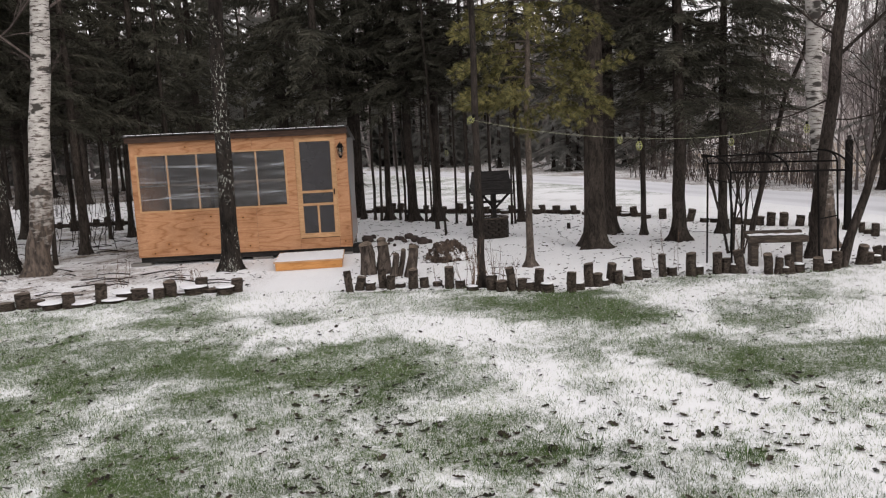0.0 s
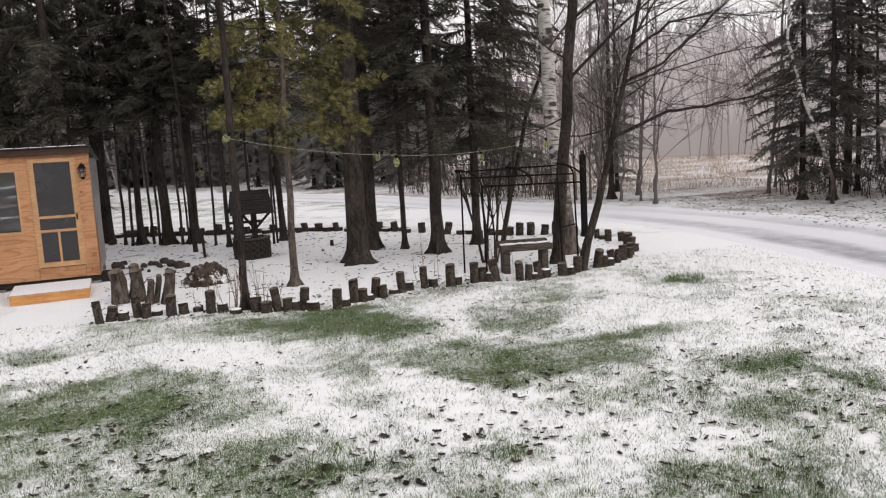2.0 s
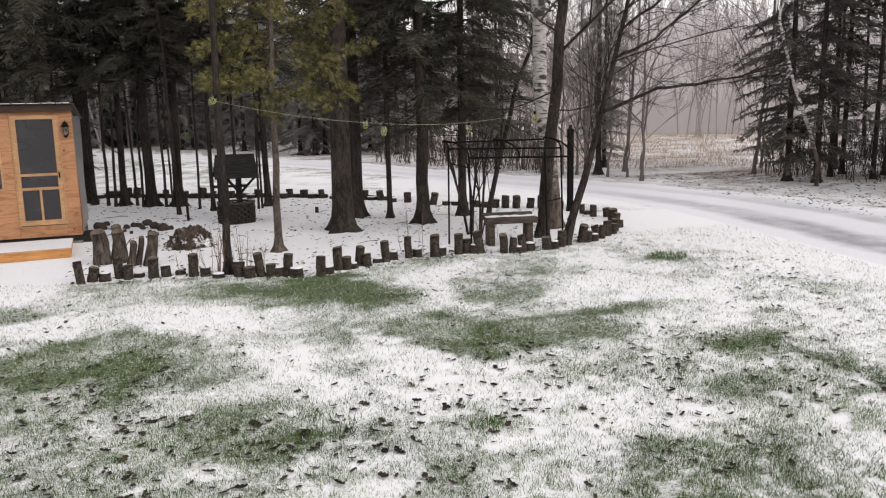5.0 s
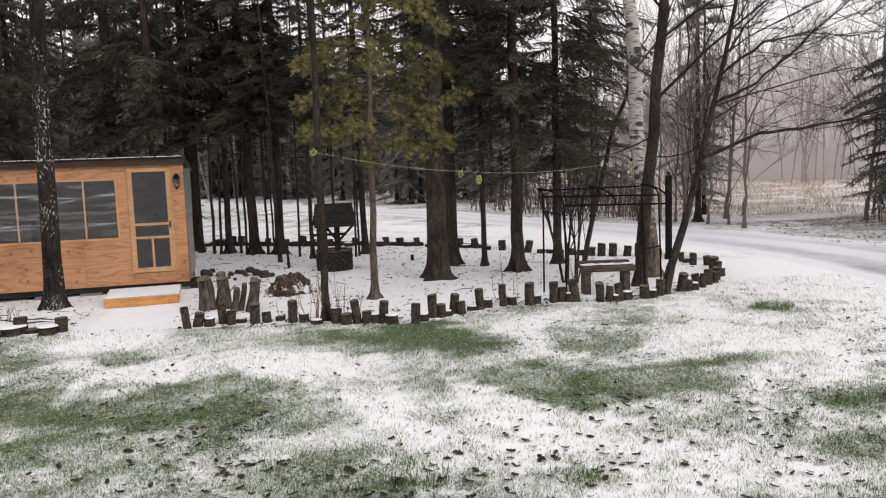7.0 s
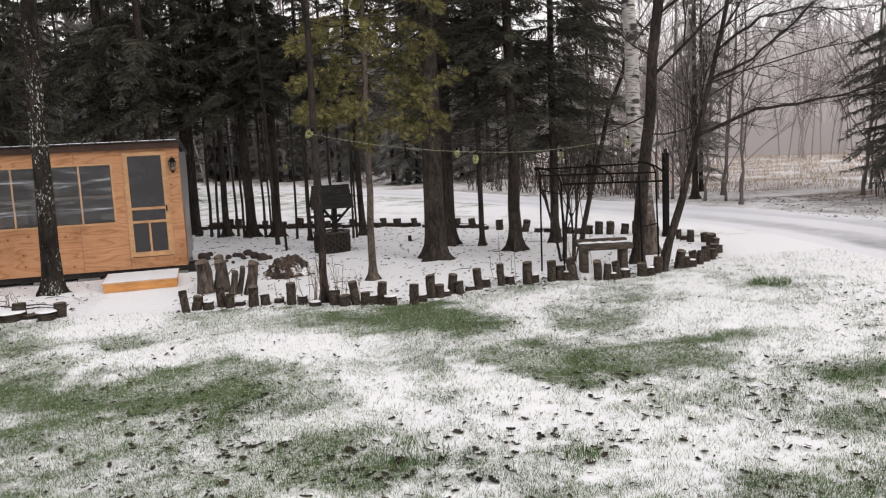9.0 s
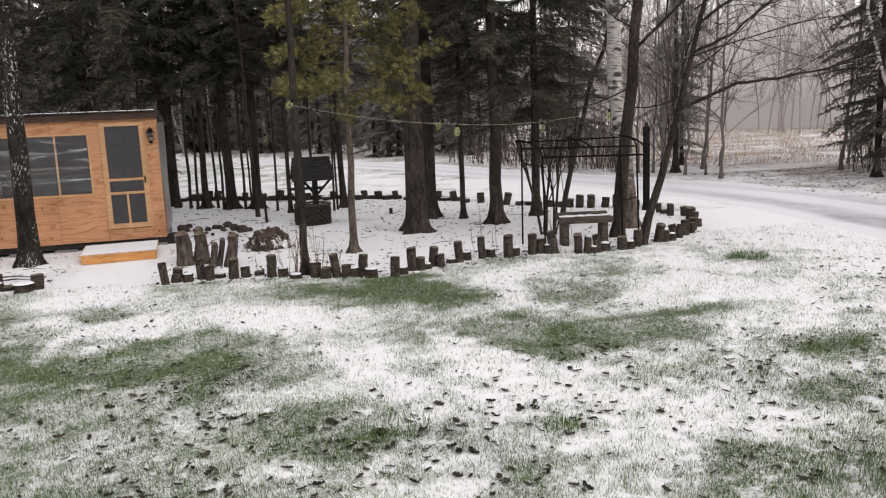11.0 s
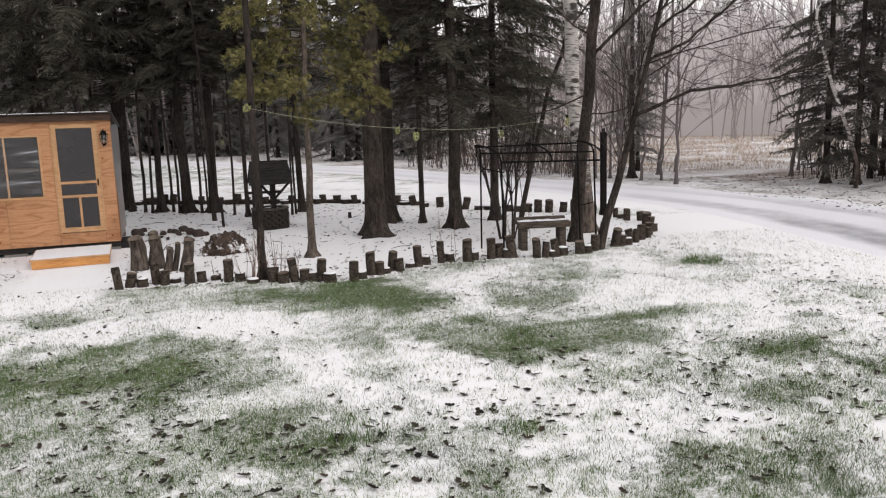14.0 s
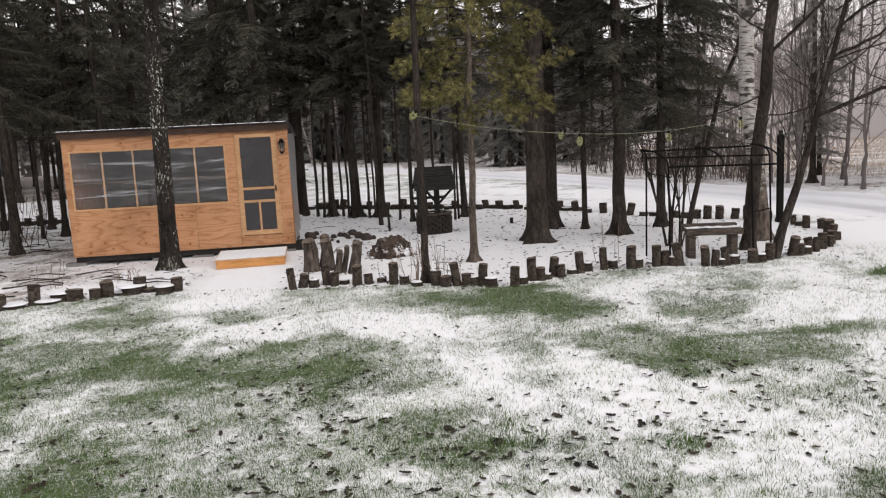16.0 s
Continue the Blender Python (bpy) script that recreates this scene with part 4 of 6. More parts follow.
def bare_tree(name, label, height, r, seed, mat, twig_mat, limbs=9, first=0.3, depth=3, lean=(0, 0), limb_len=0.34, category="tree", wob=0.06):
    rnd = random.Random(seed)
    root = thing(name, label, category, "bare trees")
    g, pts = trunk_geo(height, r, 10, lean, 0.5, wob, seed, 0.12)
    g.put("trunk", mat, root, smooth=True)
    for k in range(limbs):
        b = Geo()
        s = first + (0.97 - first) * (k + rnd.random() * 0.6) / limbs
        z = height * s
        j = max(i for i in range(len(pts)) if pts[i][2] <= z)
        j = min(j, len(pts) - 2)
        f = (z - pts[j][2]) / (pts[j + 1][2] - pts[j][2])
        p = Vector(pts[j]).lerp(Vector(pts[j + 1]), f)
        a = k * 2.4 + rnd.uniform(-0.5, 0.5)
        d = Vector((math.cos(a), math.sin(a), rnd.uniform(0.15, 0.8))).normalized()
        bare_branch(b, p, d, height * limb_len * (1.15 - 0.75 * s), r * 0.42 * (1.2 - s), depth, rnd)
        b.put("limb", twig_mat, root)
    return root


# ---- trees with a shape of their own ----
# tall birch near the shed
def birch(x, y, r, height, lean, seed, label, limbs, bark=BIRCH):
    root = thing("birch_tree", label, "tree", m=pose(x, y, height_at(x, y)))
    g, pts = trunk_geo(height, r, 16, lean, 0.45, 0.06, seed, 0.3)
    g.put("trunk", bark, root, smooth=True)
    rnd = random.Random(seed)
    for k in range(limbs):
        b = Geo()
        z = 3.2 + (height - 3.6) * k / limbs
        a = rnd.uniform(0, 6.283)
        p = Vector((lean[0] * z / height, lean[1] * z / height, z))
        bare_branch(b, p, Vector((math.cos(a), math.sin(a), 0.6)).normalized(), rnd.uniform(1.2, 2.2), 0.03, 2, rnd)
        b.put("limb", TWIG, root)


birch(-8.08, 16.4, 0.235, 13, (1.3, 0.5), 3, "old white birch with dark scars and rough brown foot", 10)
birch(-8.78, 16.6, 0.20, 13, (-0.5, 0.3), 5, "old dark-barked birch trunk standing beside the white birch", 8, LICHEN_BARK)
birch(7.17, 15.0, 0.165, 13, (-1.0, 0.3), 4, "leaning white birch trunk with dark horizontal marks", 12)

# black, lichen-flecked tree before the shed
root = thing("maple_tree", "dark wet trunk flecked with pale lichen before the shed", "tree", m=pose(-4.02, 15.65, height_at(-4.02, 15.65)))
g, pts = trunk_geo(14, 0.165, 16, (0.35, 0.1), 0.55, 0.03, 8, 0.35)
g.put("trunk", LICHEN_BARK, root, smooth=True)
rnd = random.Random(9)
for k in range(9):
    b = Geo()
    a = rnd.uniform(0, 6.283)
    bare_branch(b, Vector((0.13, 0.03, 5.4 + k * 0.8)), Vector((math.cos(a), math.sin(a), 0.5)).normalized(), 2.4, 0.05, 2, rnd)
    b.put("limb", DARK_BARK, root)

# dark maple beside the bench, limbs reaching over the drive
root = thing("maple_tree", "dark leaning maple trunk with long bare limbs beside the bench", "tree", m=pose(6.45, 14.0, height_at(6.45, 14.0)))
g, pts = trunk_geo(12, 0.118, 14, (0.95, -0.45), 0.5, 0.03, 14, 0.35)
g.put("trunk", GREY_BARK, root, smooth=True)
for z, d, L, r in ((3.35, (0.75, -0.25, 0.55), 2.6, 0.055), (2.35, (0.9, 0.1, 0.10), 1.5, 0.025), (2.7, (-0.7, 0.1, -0.15), 1.4, 0.03), (3.7, (-0.8, 0.2, 0.5), 1.6, 0.03),
                   (4.4, (0.7, -0.5, 0.6), 2.6, 0.05), (4.9, (-0.5, 0.4, 0.7), 2.4, 0.045), (5.6, (0.5, 0.6, 0.7), 2.6, 0.045), (6.5, (0.6, -0.4, 0.8), 2.5, 0.04), (7.5, (-0.6, -0.3, 0.8), 2.4, 0.04)):
    b = Geo()
    bare_branch(b, Vector((0.95 * z / 12, -0.45 * z / 12, z)), Vector(d).normalized(), L, r * 0.56, 3 if z < 5.2 else 2, random.Random(int(z * 100)), 0.5, 0.15, 6)
    b.put("limb", GREY_BARK, root, smooth=True)

# leaning tree by the end of the border
root = thing("maple_tree", "slim leaning maple by the border's end with spreading limbs", "tree", m=pose(6.44, 12.98, height_at(6.44, 12.98)))
g = Geo()
line = [(0, 0, -0.08), (0.01, 0, 0.05), (0.12, -0.02, 0.5), (0.33, -0.05, 1.15), (0.50, -0.12, 1.9), (0.71, -0.22, 2.9), (0.92, -0.35, 4.0), (1.1, -0.5, 5.2), (1.2, -0.6, 6.8), (1.3, -0.7, 8.5)]
g.tube(line, [0.115, 0.098, 0.072, 0.062, 0.050, 0.042, 0.036, 0.030, 0.022, 0.012], 12, 0.08)
g.put("trunk", GREY_BARK, root, smooth=True)
for z, x, y, d, L, r in ((2.9, 0.71, -0.22, (0.9, 0.1, 0.3), 2.8, 0.03), (3.1, 0.6, -0.24, (0.85, -0.3, 0.45), 2.4, 0.035), (2.7, 0.5, -0.2, (-0.5, 0.3, 0.5), 0.9, 0.018), (3.9, 0.76, -0.34, (0.75, -0.45, 0.6), 2.4, 0.035),
                         (4.5, 0.87, -0.42, (-0.4, -0.4, 0.7), 1.8, 0.028), (5.2, 1.0, -0.5, (0.7, 0.3, 0.6), 2.2, 0.03), (1.9, 0.36, -0.12, (0.3, 0.2, 0.9), 1.3, 0.02), (1.6, 0.3, -0.1, (-0.35, 0.1, 0.9), 1.2, 0.018), (6.2, 1.15, -0.55, (0.5, -0.6, 0.7), 1.9, 0.028)):
    b = Geo()
    bare_branch(b, Vector((x, y, z)), Vector(d).normalized(), L, r * 0.42, 3, random.Random(int(z * 70)), 0.45, 0.05, 5)
    b.put("limb", GREY_BARK, root, smooth=True)



def arched_limb(owner, pts, r0, r1, seed, twigs):
    """A long limb along a bent line, with fine forked twigs all along it."""
    b, rn_ = Geo(), random.Random(seed)
    pts = [Vector(p) for p in pts]
    line = []
    for k in range(len(pts) - 1):
        for q in range(4):
            line.append(pts[k].lerp(pts[k + 1], q / 4) + Vector((rn_.uniform(-1, 1), rn_.uniform(-1, 1), rn_.uniform(-1, 1))) * 0.018)
    line.append(pts[-1])
    b.tube(line, [r0 + (r1 - r0) * k / (len(line) - 1) for k in range(len(line))], 6, 0.06, False, rn_)
    for k in range(twigs):
        u = rn_.uniform(0.12, 1) * (len(line) - 1)
        i0 = min(int(u), len(line) - 2)
        e = (line[i0 + 1] - line[i0]).normalized()
        d = (e * 0.7 + Vector((rn_.uniform(-1, 1), rn_.uniform(-1, 1), rn_.uniform(-0.7, 0.8)))).normalized()
        bare_branch(b, line[i0].lerp(line[i0 + 1], u - i0), d, rn_.uniform(0.5, 1.3), 0.008, 2, rn_, 0.5, 0.02, 3)
    b.put("limb", GREY_BARK, owner, smooth=True)


for k, line in enumerate((((0.58, -0.20, 2.30), (1.25, -0.80, 2.68), (1.76, -1.14, 2.72), (2.32, -1.55, 2.84), (2.90, -2.0, 3.02)),
                          ((0.70, -0.30, 3.20), (1.21, -0.78, 3.48), (1.69, -1.09, 3.96), (2.07, -1.36, 4.40), (2.60, -1.7, 4.95)),
                          ((0.86, -0.35, 3.70), (1.5, -0.5, 4.15), (2.2, -0.6, 4.30), (3.0, -0.6, 4.25)),
                          ((0.90, -0.35, 3.95), (1.4, -0.2, 4.5), (2.1, 0.2, 5.0), (2.8, 0.5, 5.3)))):
    arched_limb(root, line, 0.034 - 0.004 * k, 0.007, 700 + k, 27)
for k in range(24):
    b, rnd = Geo(), random.Random(500 + k)
    z = 1.1 + 0.11 * k
    x = 0.28 + 0.19 * (z - 1.15)
    bare_branch(b, Vector((x, -0.1 - 0.05 * (z - 1), z)), Vector((rnd.uniform(-0.7, 0.6), rnd.uniform(-0.3, 0.3), 0.9)).normalized(), rnd.uniform(0.8, 1.6), 0.009, 2, rnd, 0.4, 0.2, 3)
    b.put("shoot", GREY_BARK, root)

# crooked stem that leans across the birch, and the stems of a shrub beside it
root = thing("sapling", "crooked dark sapling leaning across the white birch", "tree", m=pose(6.55, 17.1, height_at(6.55, 17.1)))
g = Geo()
g.tube([(0, 0, -0.05), (0.08, 0, 0.4), (0.25, -0.05, 1.2), (0.5, -0.1, 2.2), (0.62, -0.2, 2.9), (0.9, -0.3, 3.6), (1.05, -0.35, 4.4), (0.9, -0.4, 5.6), (0.95, -0.4, 7.0)], [0.065, 0.058, 0.052, 0.047, 0.042, 0.038, 0.033, 0.026, 0.012], 9, 0.06)
g.put("trunk", DARK_BARK, root, smooth=True)
for z, x, d in ((2.9, 0.62, (-0.6, 0, 0.6)), (3.6, 0.9, (0.7, 0, 0.5)), (4.4, 1.05, (0.5, -0.3, 0.7)), (5.2, 0.95, (-0.5, 0.2, 0.6))):
    b = Geo()
    bare_branch(b, Vector((x, -0.25, z)), Vector(d).normalized(), 1.3, 0.022, 2, random.Random(int(z * 9)), 0.5)
    b.put("limb", TWIG, root)
root = thing("shrub", "bare many-stemmed shrub inside the log border", "shrub", m=pose(5.35, 14.7, 0))
rnd = random.Random(15)
for k in range(7):
    g = Geo()
    a = rnd.uniform(0, 6.283)
    base = Vector((0.13 * math.cos(a), 0.13 * math.sin(a), -0.03))
    d = Vector((0.07 * math.cos(a) + rnd.uniform(-0.02, 0.08), 0.08 * math.sin(a), 1)).normalized()
    bare_branch(g, base, d, rnd.uniform(1.6, 2.7), rnd.uniform(0.018, 0.034), 1, rnd, 0.2, 0.35, 6)
    g.put("stem", DARK_BARK, root)

# yellowing cedar: pale thin stem, flat hanging sprays
root = thing("cedar_tree", "yellow-green cedar with a thin pale stem and hanging sprays", "tree", m=pose(1.60, 14.4, height_at(1.6, 14.4)))
g, pts = trunk_geo(8.5, 0.066, 10, (0.1, 0.05), 0.9, 0.03, 6, 0.25, 0.22)
g.put("trunk", PALE_BARK, root, smooth=True)
leaf, rnd = Geo(), random.Random(16)


def cedar_limb(p, az, L, rise, droop):
    out, up = Vector((math.cos(az), math.sin(az), 0)), Vector((0, 0, 1))
    side = Vector((-out.y, out.x, 0))
    spine = lambda s: p + out * (L * s) + up * (L * (rise * s - droop * s * s))
    Geo().tube([spine(k / 4) for k in range(5)], [0.014, 0.012, 0.009, 0.006, 0.003], 4, 0, False).put("limb", PALE_BARK, root)
    for i in range(int(54 * L) + 8):
        s = rnd.random() ** 0.6 * 0.85 + 0.15
        q = spine(s) + side * rnd.gauss(0, 0.085) * L + up * rnd.uniform(-0.14, 0.08)
        fan = (out * rnd.uniform(0.2, 1.0) + side * rnd.uniform(-0.9, 0.9) + up * rnd.uniform(-0.75, 0.35)).normalized()
        face = fan.cross(Vector((rnd.uniform(-1, 1), rnd.uniform(-1, 1), rnd.uniform(-0.4, 0.4))).normalized()).normalized()
        nrm = face.cross(fan)
        S = rnd.uniform(0.09, 0.17)
        # a flat fan of scaly fingers
        for k in range(-3, 4):
            a = k * 0.27 + rnd.uniform(-0.1, 0.1)
            d = (fan * math.cos(a) + face * math.sin(a)).normalized()
            w = (face * math.cos(a) - fan * math.sin(a)).normalized()
            start = q + fan * (S * 0.10 * (3 - abs(k)))
            leaf.spike(start, d, S * rnd.uniform(0.55, 0.95), 0.021, w)


for i in range(60):
    z = 2.9 + 4.6 * (i + rnd.random()) / 60
    a = rnd.uniform(0, 6.283)
    L = rnd.uniform(0.55, 1.5) * (1.0 if z < 5.0 else max(0.3, (8.3 - z) / 3.3))
    cedar_limb(Vector((0.1 * z / 8.5, 0.05 * z / 8.5, z)), a, L, rnd.uniform(-0.05, 0.35), rnd.uniform(0.15, 0.5))
for z, a, L, r_, dr in ((2.7, 0.05, 1.75, 0.75, 0.22), (2.75, 0.2, 1.2, 0.25, 0.3), (2.9, 3.2, 1.1, 0.4, 0.4), (2.7, 4.6, 1.1, 0.15, 0.45), (2.8, 5.3, 1.2, 0.1, 0.35), (3.3, 2.9, 1.2, 0.2, 0.5)):
    cedar_limb(Vector((0.03, 0.02, z)), a, L, r_, dr)
leaf.put("foliage", CEDAR_LEAF, root, "flat yellow-green cedar sprays")

# ---- bare trees past the drive ----
bare_a = bare_tree("bare_tree", "leafless slender tree with fine grey-brown twigs", 8.5, 0.045, 61, HAZE_TWIG, HAZE_TWIG, 8, 0.16, 3)
bare_b = bare_tree("bare_tree", "leafless slender tree with fine grey-brown twigs", 7.0, 0.04, 62, HAZE_TWIG, HAZE_TWIG, 8, 0.10, 3)
bare_c = bare_tree("bare_tree", "leafless tree with spreading grey-brown limbs", 10.0, 0.06, 63, HAZE_TWIG, HAZE_TWIG, 9, 0.2, 3, limb_len=0.38)
rnd = random.Random(64)
for i, (x, y) in enumerate([(13.7, 22.4), (13.4, 24.0), (18.1, 22.7), (12.9, 26.9), (12.4, 28.6), (14.2, 27.0), (13.0, 25.4), (18.6, 21.8), (11.4, 31.6), (12.9, 33.0), (15.6, 29.5), (14.9, 25.5), (12.7, 25.9), (15.9, 26.1), (12.9, 24.6), (19.4, 24.0), (13.9, 23.6)]):
    place((bare_a, bare_b, bare_c)[i % 3], x, y, 1.0, rnd.uniform(0, 360), (rnd.uniform(-3, 3), rnd.uniform(-6, 6)), rnd.uniform(0.85, 1.1))
for root in (bare_a, bare_b, bare_c):
    drop_template(root)
root = thing("birch_tree", "pale thin birch stem leaning among the spruces", "tree", m=pose(16.75, 18.4, 0.1))
g = Geo()
g.tube([(0, 0, -0.4), (0, 0, 0.6), (-0.25, 0.1, 1.5), (-0.75, 0.2, 2.7), (-1.25, 0.3, 4.4), (-1.3, 0.1, 6.5), (-1.6, 0.1, 9.0)], [0.062, 0.055, 0.05, 0.043, 0.035, 0.025, 0.012], 9)
g.put("trunk", BIRCH, root, smooth=True)

# ---- distant woods and meadow ----
rnd, far_leaf, far_wood = random.Random(81), Geo(), Geo()
for k in range(400):
    az = radians(rnd.uniform(-52, 40) if k < 290 else rnd.uniform(-20, 12))
    dist = rnd.uniform(56, 82)
    x, y = -math.sin(az) * dist, math.cos(az) * dist
    if x > 12 and dist < 66:
        dist += 14
        x, y = -math.sin(az) * dist, math.cos(az) * dist
    if x > 15 and rnd.random() < 0.6:
        continue
    h, w = rnd.uniform(6, 14) + (6 if x < -2 else (3 if x < 14 else 0)), rnd.uniform(1.4, 2.6)
    if rnd.random() < (0.8 if x < 0 else 0.55) and x < 14:
        far_wood.tube([(x, y, -0.1), (x, y, h)], [0.16, 0.03], 4, 0, False)
        for i in range(46):
            z = 0.4 + (h - 0.5) * (i + rnd.random()) / 46
            a, L = rnd.uniform(0, 6.283), w * (1.05 - z / h) * rnd.uniform(0.6, 1.1)
            d = Vector((math.cos(a), math.sin(a), rnd.uniform(-0.5, 0))).normalized()
            far_leaf.blade(Vector((x, y, z)), d, L, L * 0.5, d.cross(Vector((0, 0.2, 1))).normalized(), 0.1)
            far_leaf.blade(Vector((x, y, z)), d, L, L * 0.45, Vector((-d.y * 0.3, d.x * 0.3, 1)).normalized(), 0.1)
    else:
        bare_branch(far_wood, Vector((x, y, -0.1)), Vector((rnd.uniform(-0.1, 0.1), 0, 1)).normalized(), h * 0.75, 0.055, 2, rnd, 0.45, 0.4, 3)
for k in range(140):
    az, dist = radians(rnd.uniform(-46, -22)), rnd.uniform(44, 61)
    x, y = -math.sin(az) * dist, math.cos(az) * dist
    if dist < 54 and az < radians(-31):
        continue
    bare_branch(far_wood, Vector((x, y, -0.1)), Vector((rnd.uniform(-0.1, 0.1), 0, 1)).normalized(), rnd.uniform(5, 10), 0.05, 2, rnd, 0.5, 0.35, 3)
tagged(far_leaf.put("distant_conifers", FAR_NEEDLES), "mist-coloured grey-green conifers at the far woods' edge", "woods", kind="stuff")
tagged(far_wood.put("distant_bare_trees", FAR_TWIG), "mist-coloured grey leafless trees at the far woods' edge", "woods", kind="stuff")


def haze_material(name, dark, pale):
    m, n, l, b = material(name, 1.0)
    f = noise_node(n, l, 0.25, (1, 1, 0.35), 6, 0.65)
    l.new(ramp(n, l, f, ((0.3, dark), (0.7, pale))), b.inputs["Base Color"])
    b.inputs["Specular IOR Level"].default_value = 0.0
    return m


# mist is painted into these base colours; right-hand curtains pale with distance
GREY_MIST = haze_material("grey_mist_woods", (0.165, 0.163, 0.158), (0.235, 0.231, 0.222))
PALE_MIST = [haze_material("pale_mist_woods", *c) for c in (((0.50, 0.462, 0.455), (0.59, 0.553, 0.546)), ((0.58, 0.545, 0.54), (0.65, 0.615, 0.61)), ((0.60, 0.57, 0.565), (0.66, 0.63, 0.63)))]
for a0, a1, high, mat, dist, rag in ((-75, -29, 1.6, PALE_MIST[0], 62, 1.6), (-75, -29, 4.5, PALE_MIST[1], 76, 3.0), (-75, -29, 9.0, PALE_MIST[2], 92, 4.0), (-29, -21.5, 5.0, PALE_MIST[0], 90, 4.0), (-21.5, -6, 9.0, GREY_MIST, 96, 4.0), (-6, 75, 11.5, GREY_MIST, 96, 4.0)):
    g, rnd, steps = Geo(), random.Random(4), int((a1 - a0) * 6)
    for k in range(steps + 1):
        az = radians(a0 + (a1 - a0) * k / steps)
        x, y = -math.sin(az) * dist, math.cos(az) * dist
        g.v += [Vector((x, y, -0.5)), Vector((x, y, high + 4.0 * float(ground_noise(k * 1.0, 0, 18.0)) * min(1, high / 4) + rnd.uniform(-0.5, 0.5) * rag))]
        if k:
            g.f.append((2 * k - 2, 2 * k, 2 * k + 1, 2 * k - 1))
    tagged(g.put("backdrop", mat), "far woodland curtain with pale mist in its colour", "woods", kind="structure")

# twiggy thicket along the drive's far edge
rnd, g = random.Random(91), Geo()
for k in range(1500):
    s = rnd.random()
    i = 60 + int(s * 52)
    d = Vector((rx[i + 1] - rx[i - 1], ry[i + 1] - ry[i - 1])).normalized()
    off = rw[i] / 2 + 1.0 + rnd.random() ** 1.5 * 7
    x, y = rx[i] - d.y * off + rnd.uniform(-0.3, 0.3), ry[i] + d.x * off + rnd.uniform(-0.3, 0.3)
    if x > 0.47 * y:
        continue
    h = rnd.uniform(0.5, 2.6)
    p = Vector((x, y, height_at(x, y)))
    q = p + Vector((rnd.uniform(-0.25, 0.25) * h, rnd.uniform(-0.2, 0.2) * h, h))
    g.tube([p, p.lerp(q, 0.5) + Vector((rnd.uniform(-0.08, 0.08), 0, 0)), q], [0.016, 0.012, 0.005], 3, 0, False)
    for j in range(4):
        u = p.lerp(q, rnd.uniform(0.3, 0.95))
        g.tube([u, u + Vector((rnd.uniform(-0.5, 0.5), rnd.uniform(-0.4, 0.4), rnd.uniform(0.05, 0.5))) * h * 0.4], [0.008, 0.003], 3, 0, False)
tagged(g.put("thicket", TWIG), "grey-brown leafless thicket along the woods' edge", "bushes", kind="stuff")

rnd, g = random.Random(92), Geo()
for k in range(1300):
    y = rnd.uniform(12, 28)
    x = rnd.uniform(17.6, 31)
    if x < 0.80 * y or x + y < 36.2:
        continue
    h = rnd.uniform(0.3, 1.7)
    p = Vector((x, y, height_at(x, y)))
    q = p + Vector((rnd.uniform(-0.35, 0.35) * h, rnd.uniform(-0.3, 0.3) * h, h))
    g.tube([p, p.lerp(q, 0.5) + Vector((rnd.uniform(-0.08, 0.08), 0, 0)), q], [0.012, 0.009, 0.004], 3, 0, False)
    for j in range(6):
        u = p.lerp(q, rnd.uniform(0.2, 0.95))
        g.tube([u, u + Vector((rnd.uniform(-0.6, 0.6), rnd.uniform(-0.4, 0.4), rnd.uniform(-0.1, 0.4))) * h * 0.5], [0.007, 0.003], 3, 0, False)
for k in range(260):
    x, y = rnd.uniform(-19, -7), rnd.uniform(18.5, 32)
    if x > -0.36 * y and y < 24:
        continue
    h = rnd.uniform(0.3, 1.5)
    p = Vector((x, y, height_at(x, y)))
    q = p + Vector((rnd.uniform(-0.35, 0.35) * h, rnd.uniform(-0.3, 0.3) * h, h))
    g.tube([p, p.lerp(q, 0.5) + Vector((rnd.uniform(-0.08, 0.08), 0, 0)), q], [0.012, 0.009, 0.004], 3, 0, False)
    for j in range(5):
        u = p.lerp(q, rnd.uniform(0.2, 0.95))
        g.tube([u, u + Vector((rnd.uniform(-0.6, 0.6), rnd.uniform(-0.4, 0.4), rnd.uniform(-0.1, 0.4))) * h * 0.5], [0.007, 0.003], 3, 0, False)
tagged(g.put("undergrowth", DARK_BARK), "dark leafless undergrowth among the spruces of the woods", "bushes", kind="stuff")

# dry meadow grass past the drive
g, rs = Geo(), np.random.RandomState(6)
n_blade = 52000
px, py = rs.uniform(12.5, 50, n_blade), rs.uniform(22, 62, n_blade)
keep = (zones(px, py)[1] > 0) & (px < py * 0.95) & (np.hypot(px, py) > 28.5 + 3 * ground_noise(px, py, 2.0, 5)) & (ground_noise(px, py, 1.4) > 0.28)
px, py = px[keep], py[keep]
pz = relief(px, py)
for x, y, z, h, a, w in zip(px, py, pz, rs.uniform(0.08, 0.24, len(px)), rs.uniform(0, 6.28, len(px)), rs.uniform(0.010, 0.026, len(px))):
    d = Vector((0.35 * math.cos(a), 0.35 * math.sin(a), 1)).normalized()
    g.spike(Vector((x, y, z)), d, h, w, Vector((0.85, -0.5, 0)))
tagged(g.put("meadow_grass", TAN_GRASS), "tall dry tan meadow grass poking through snow", "grass", kind="stuff")


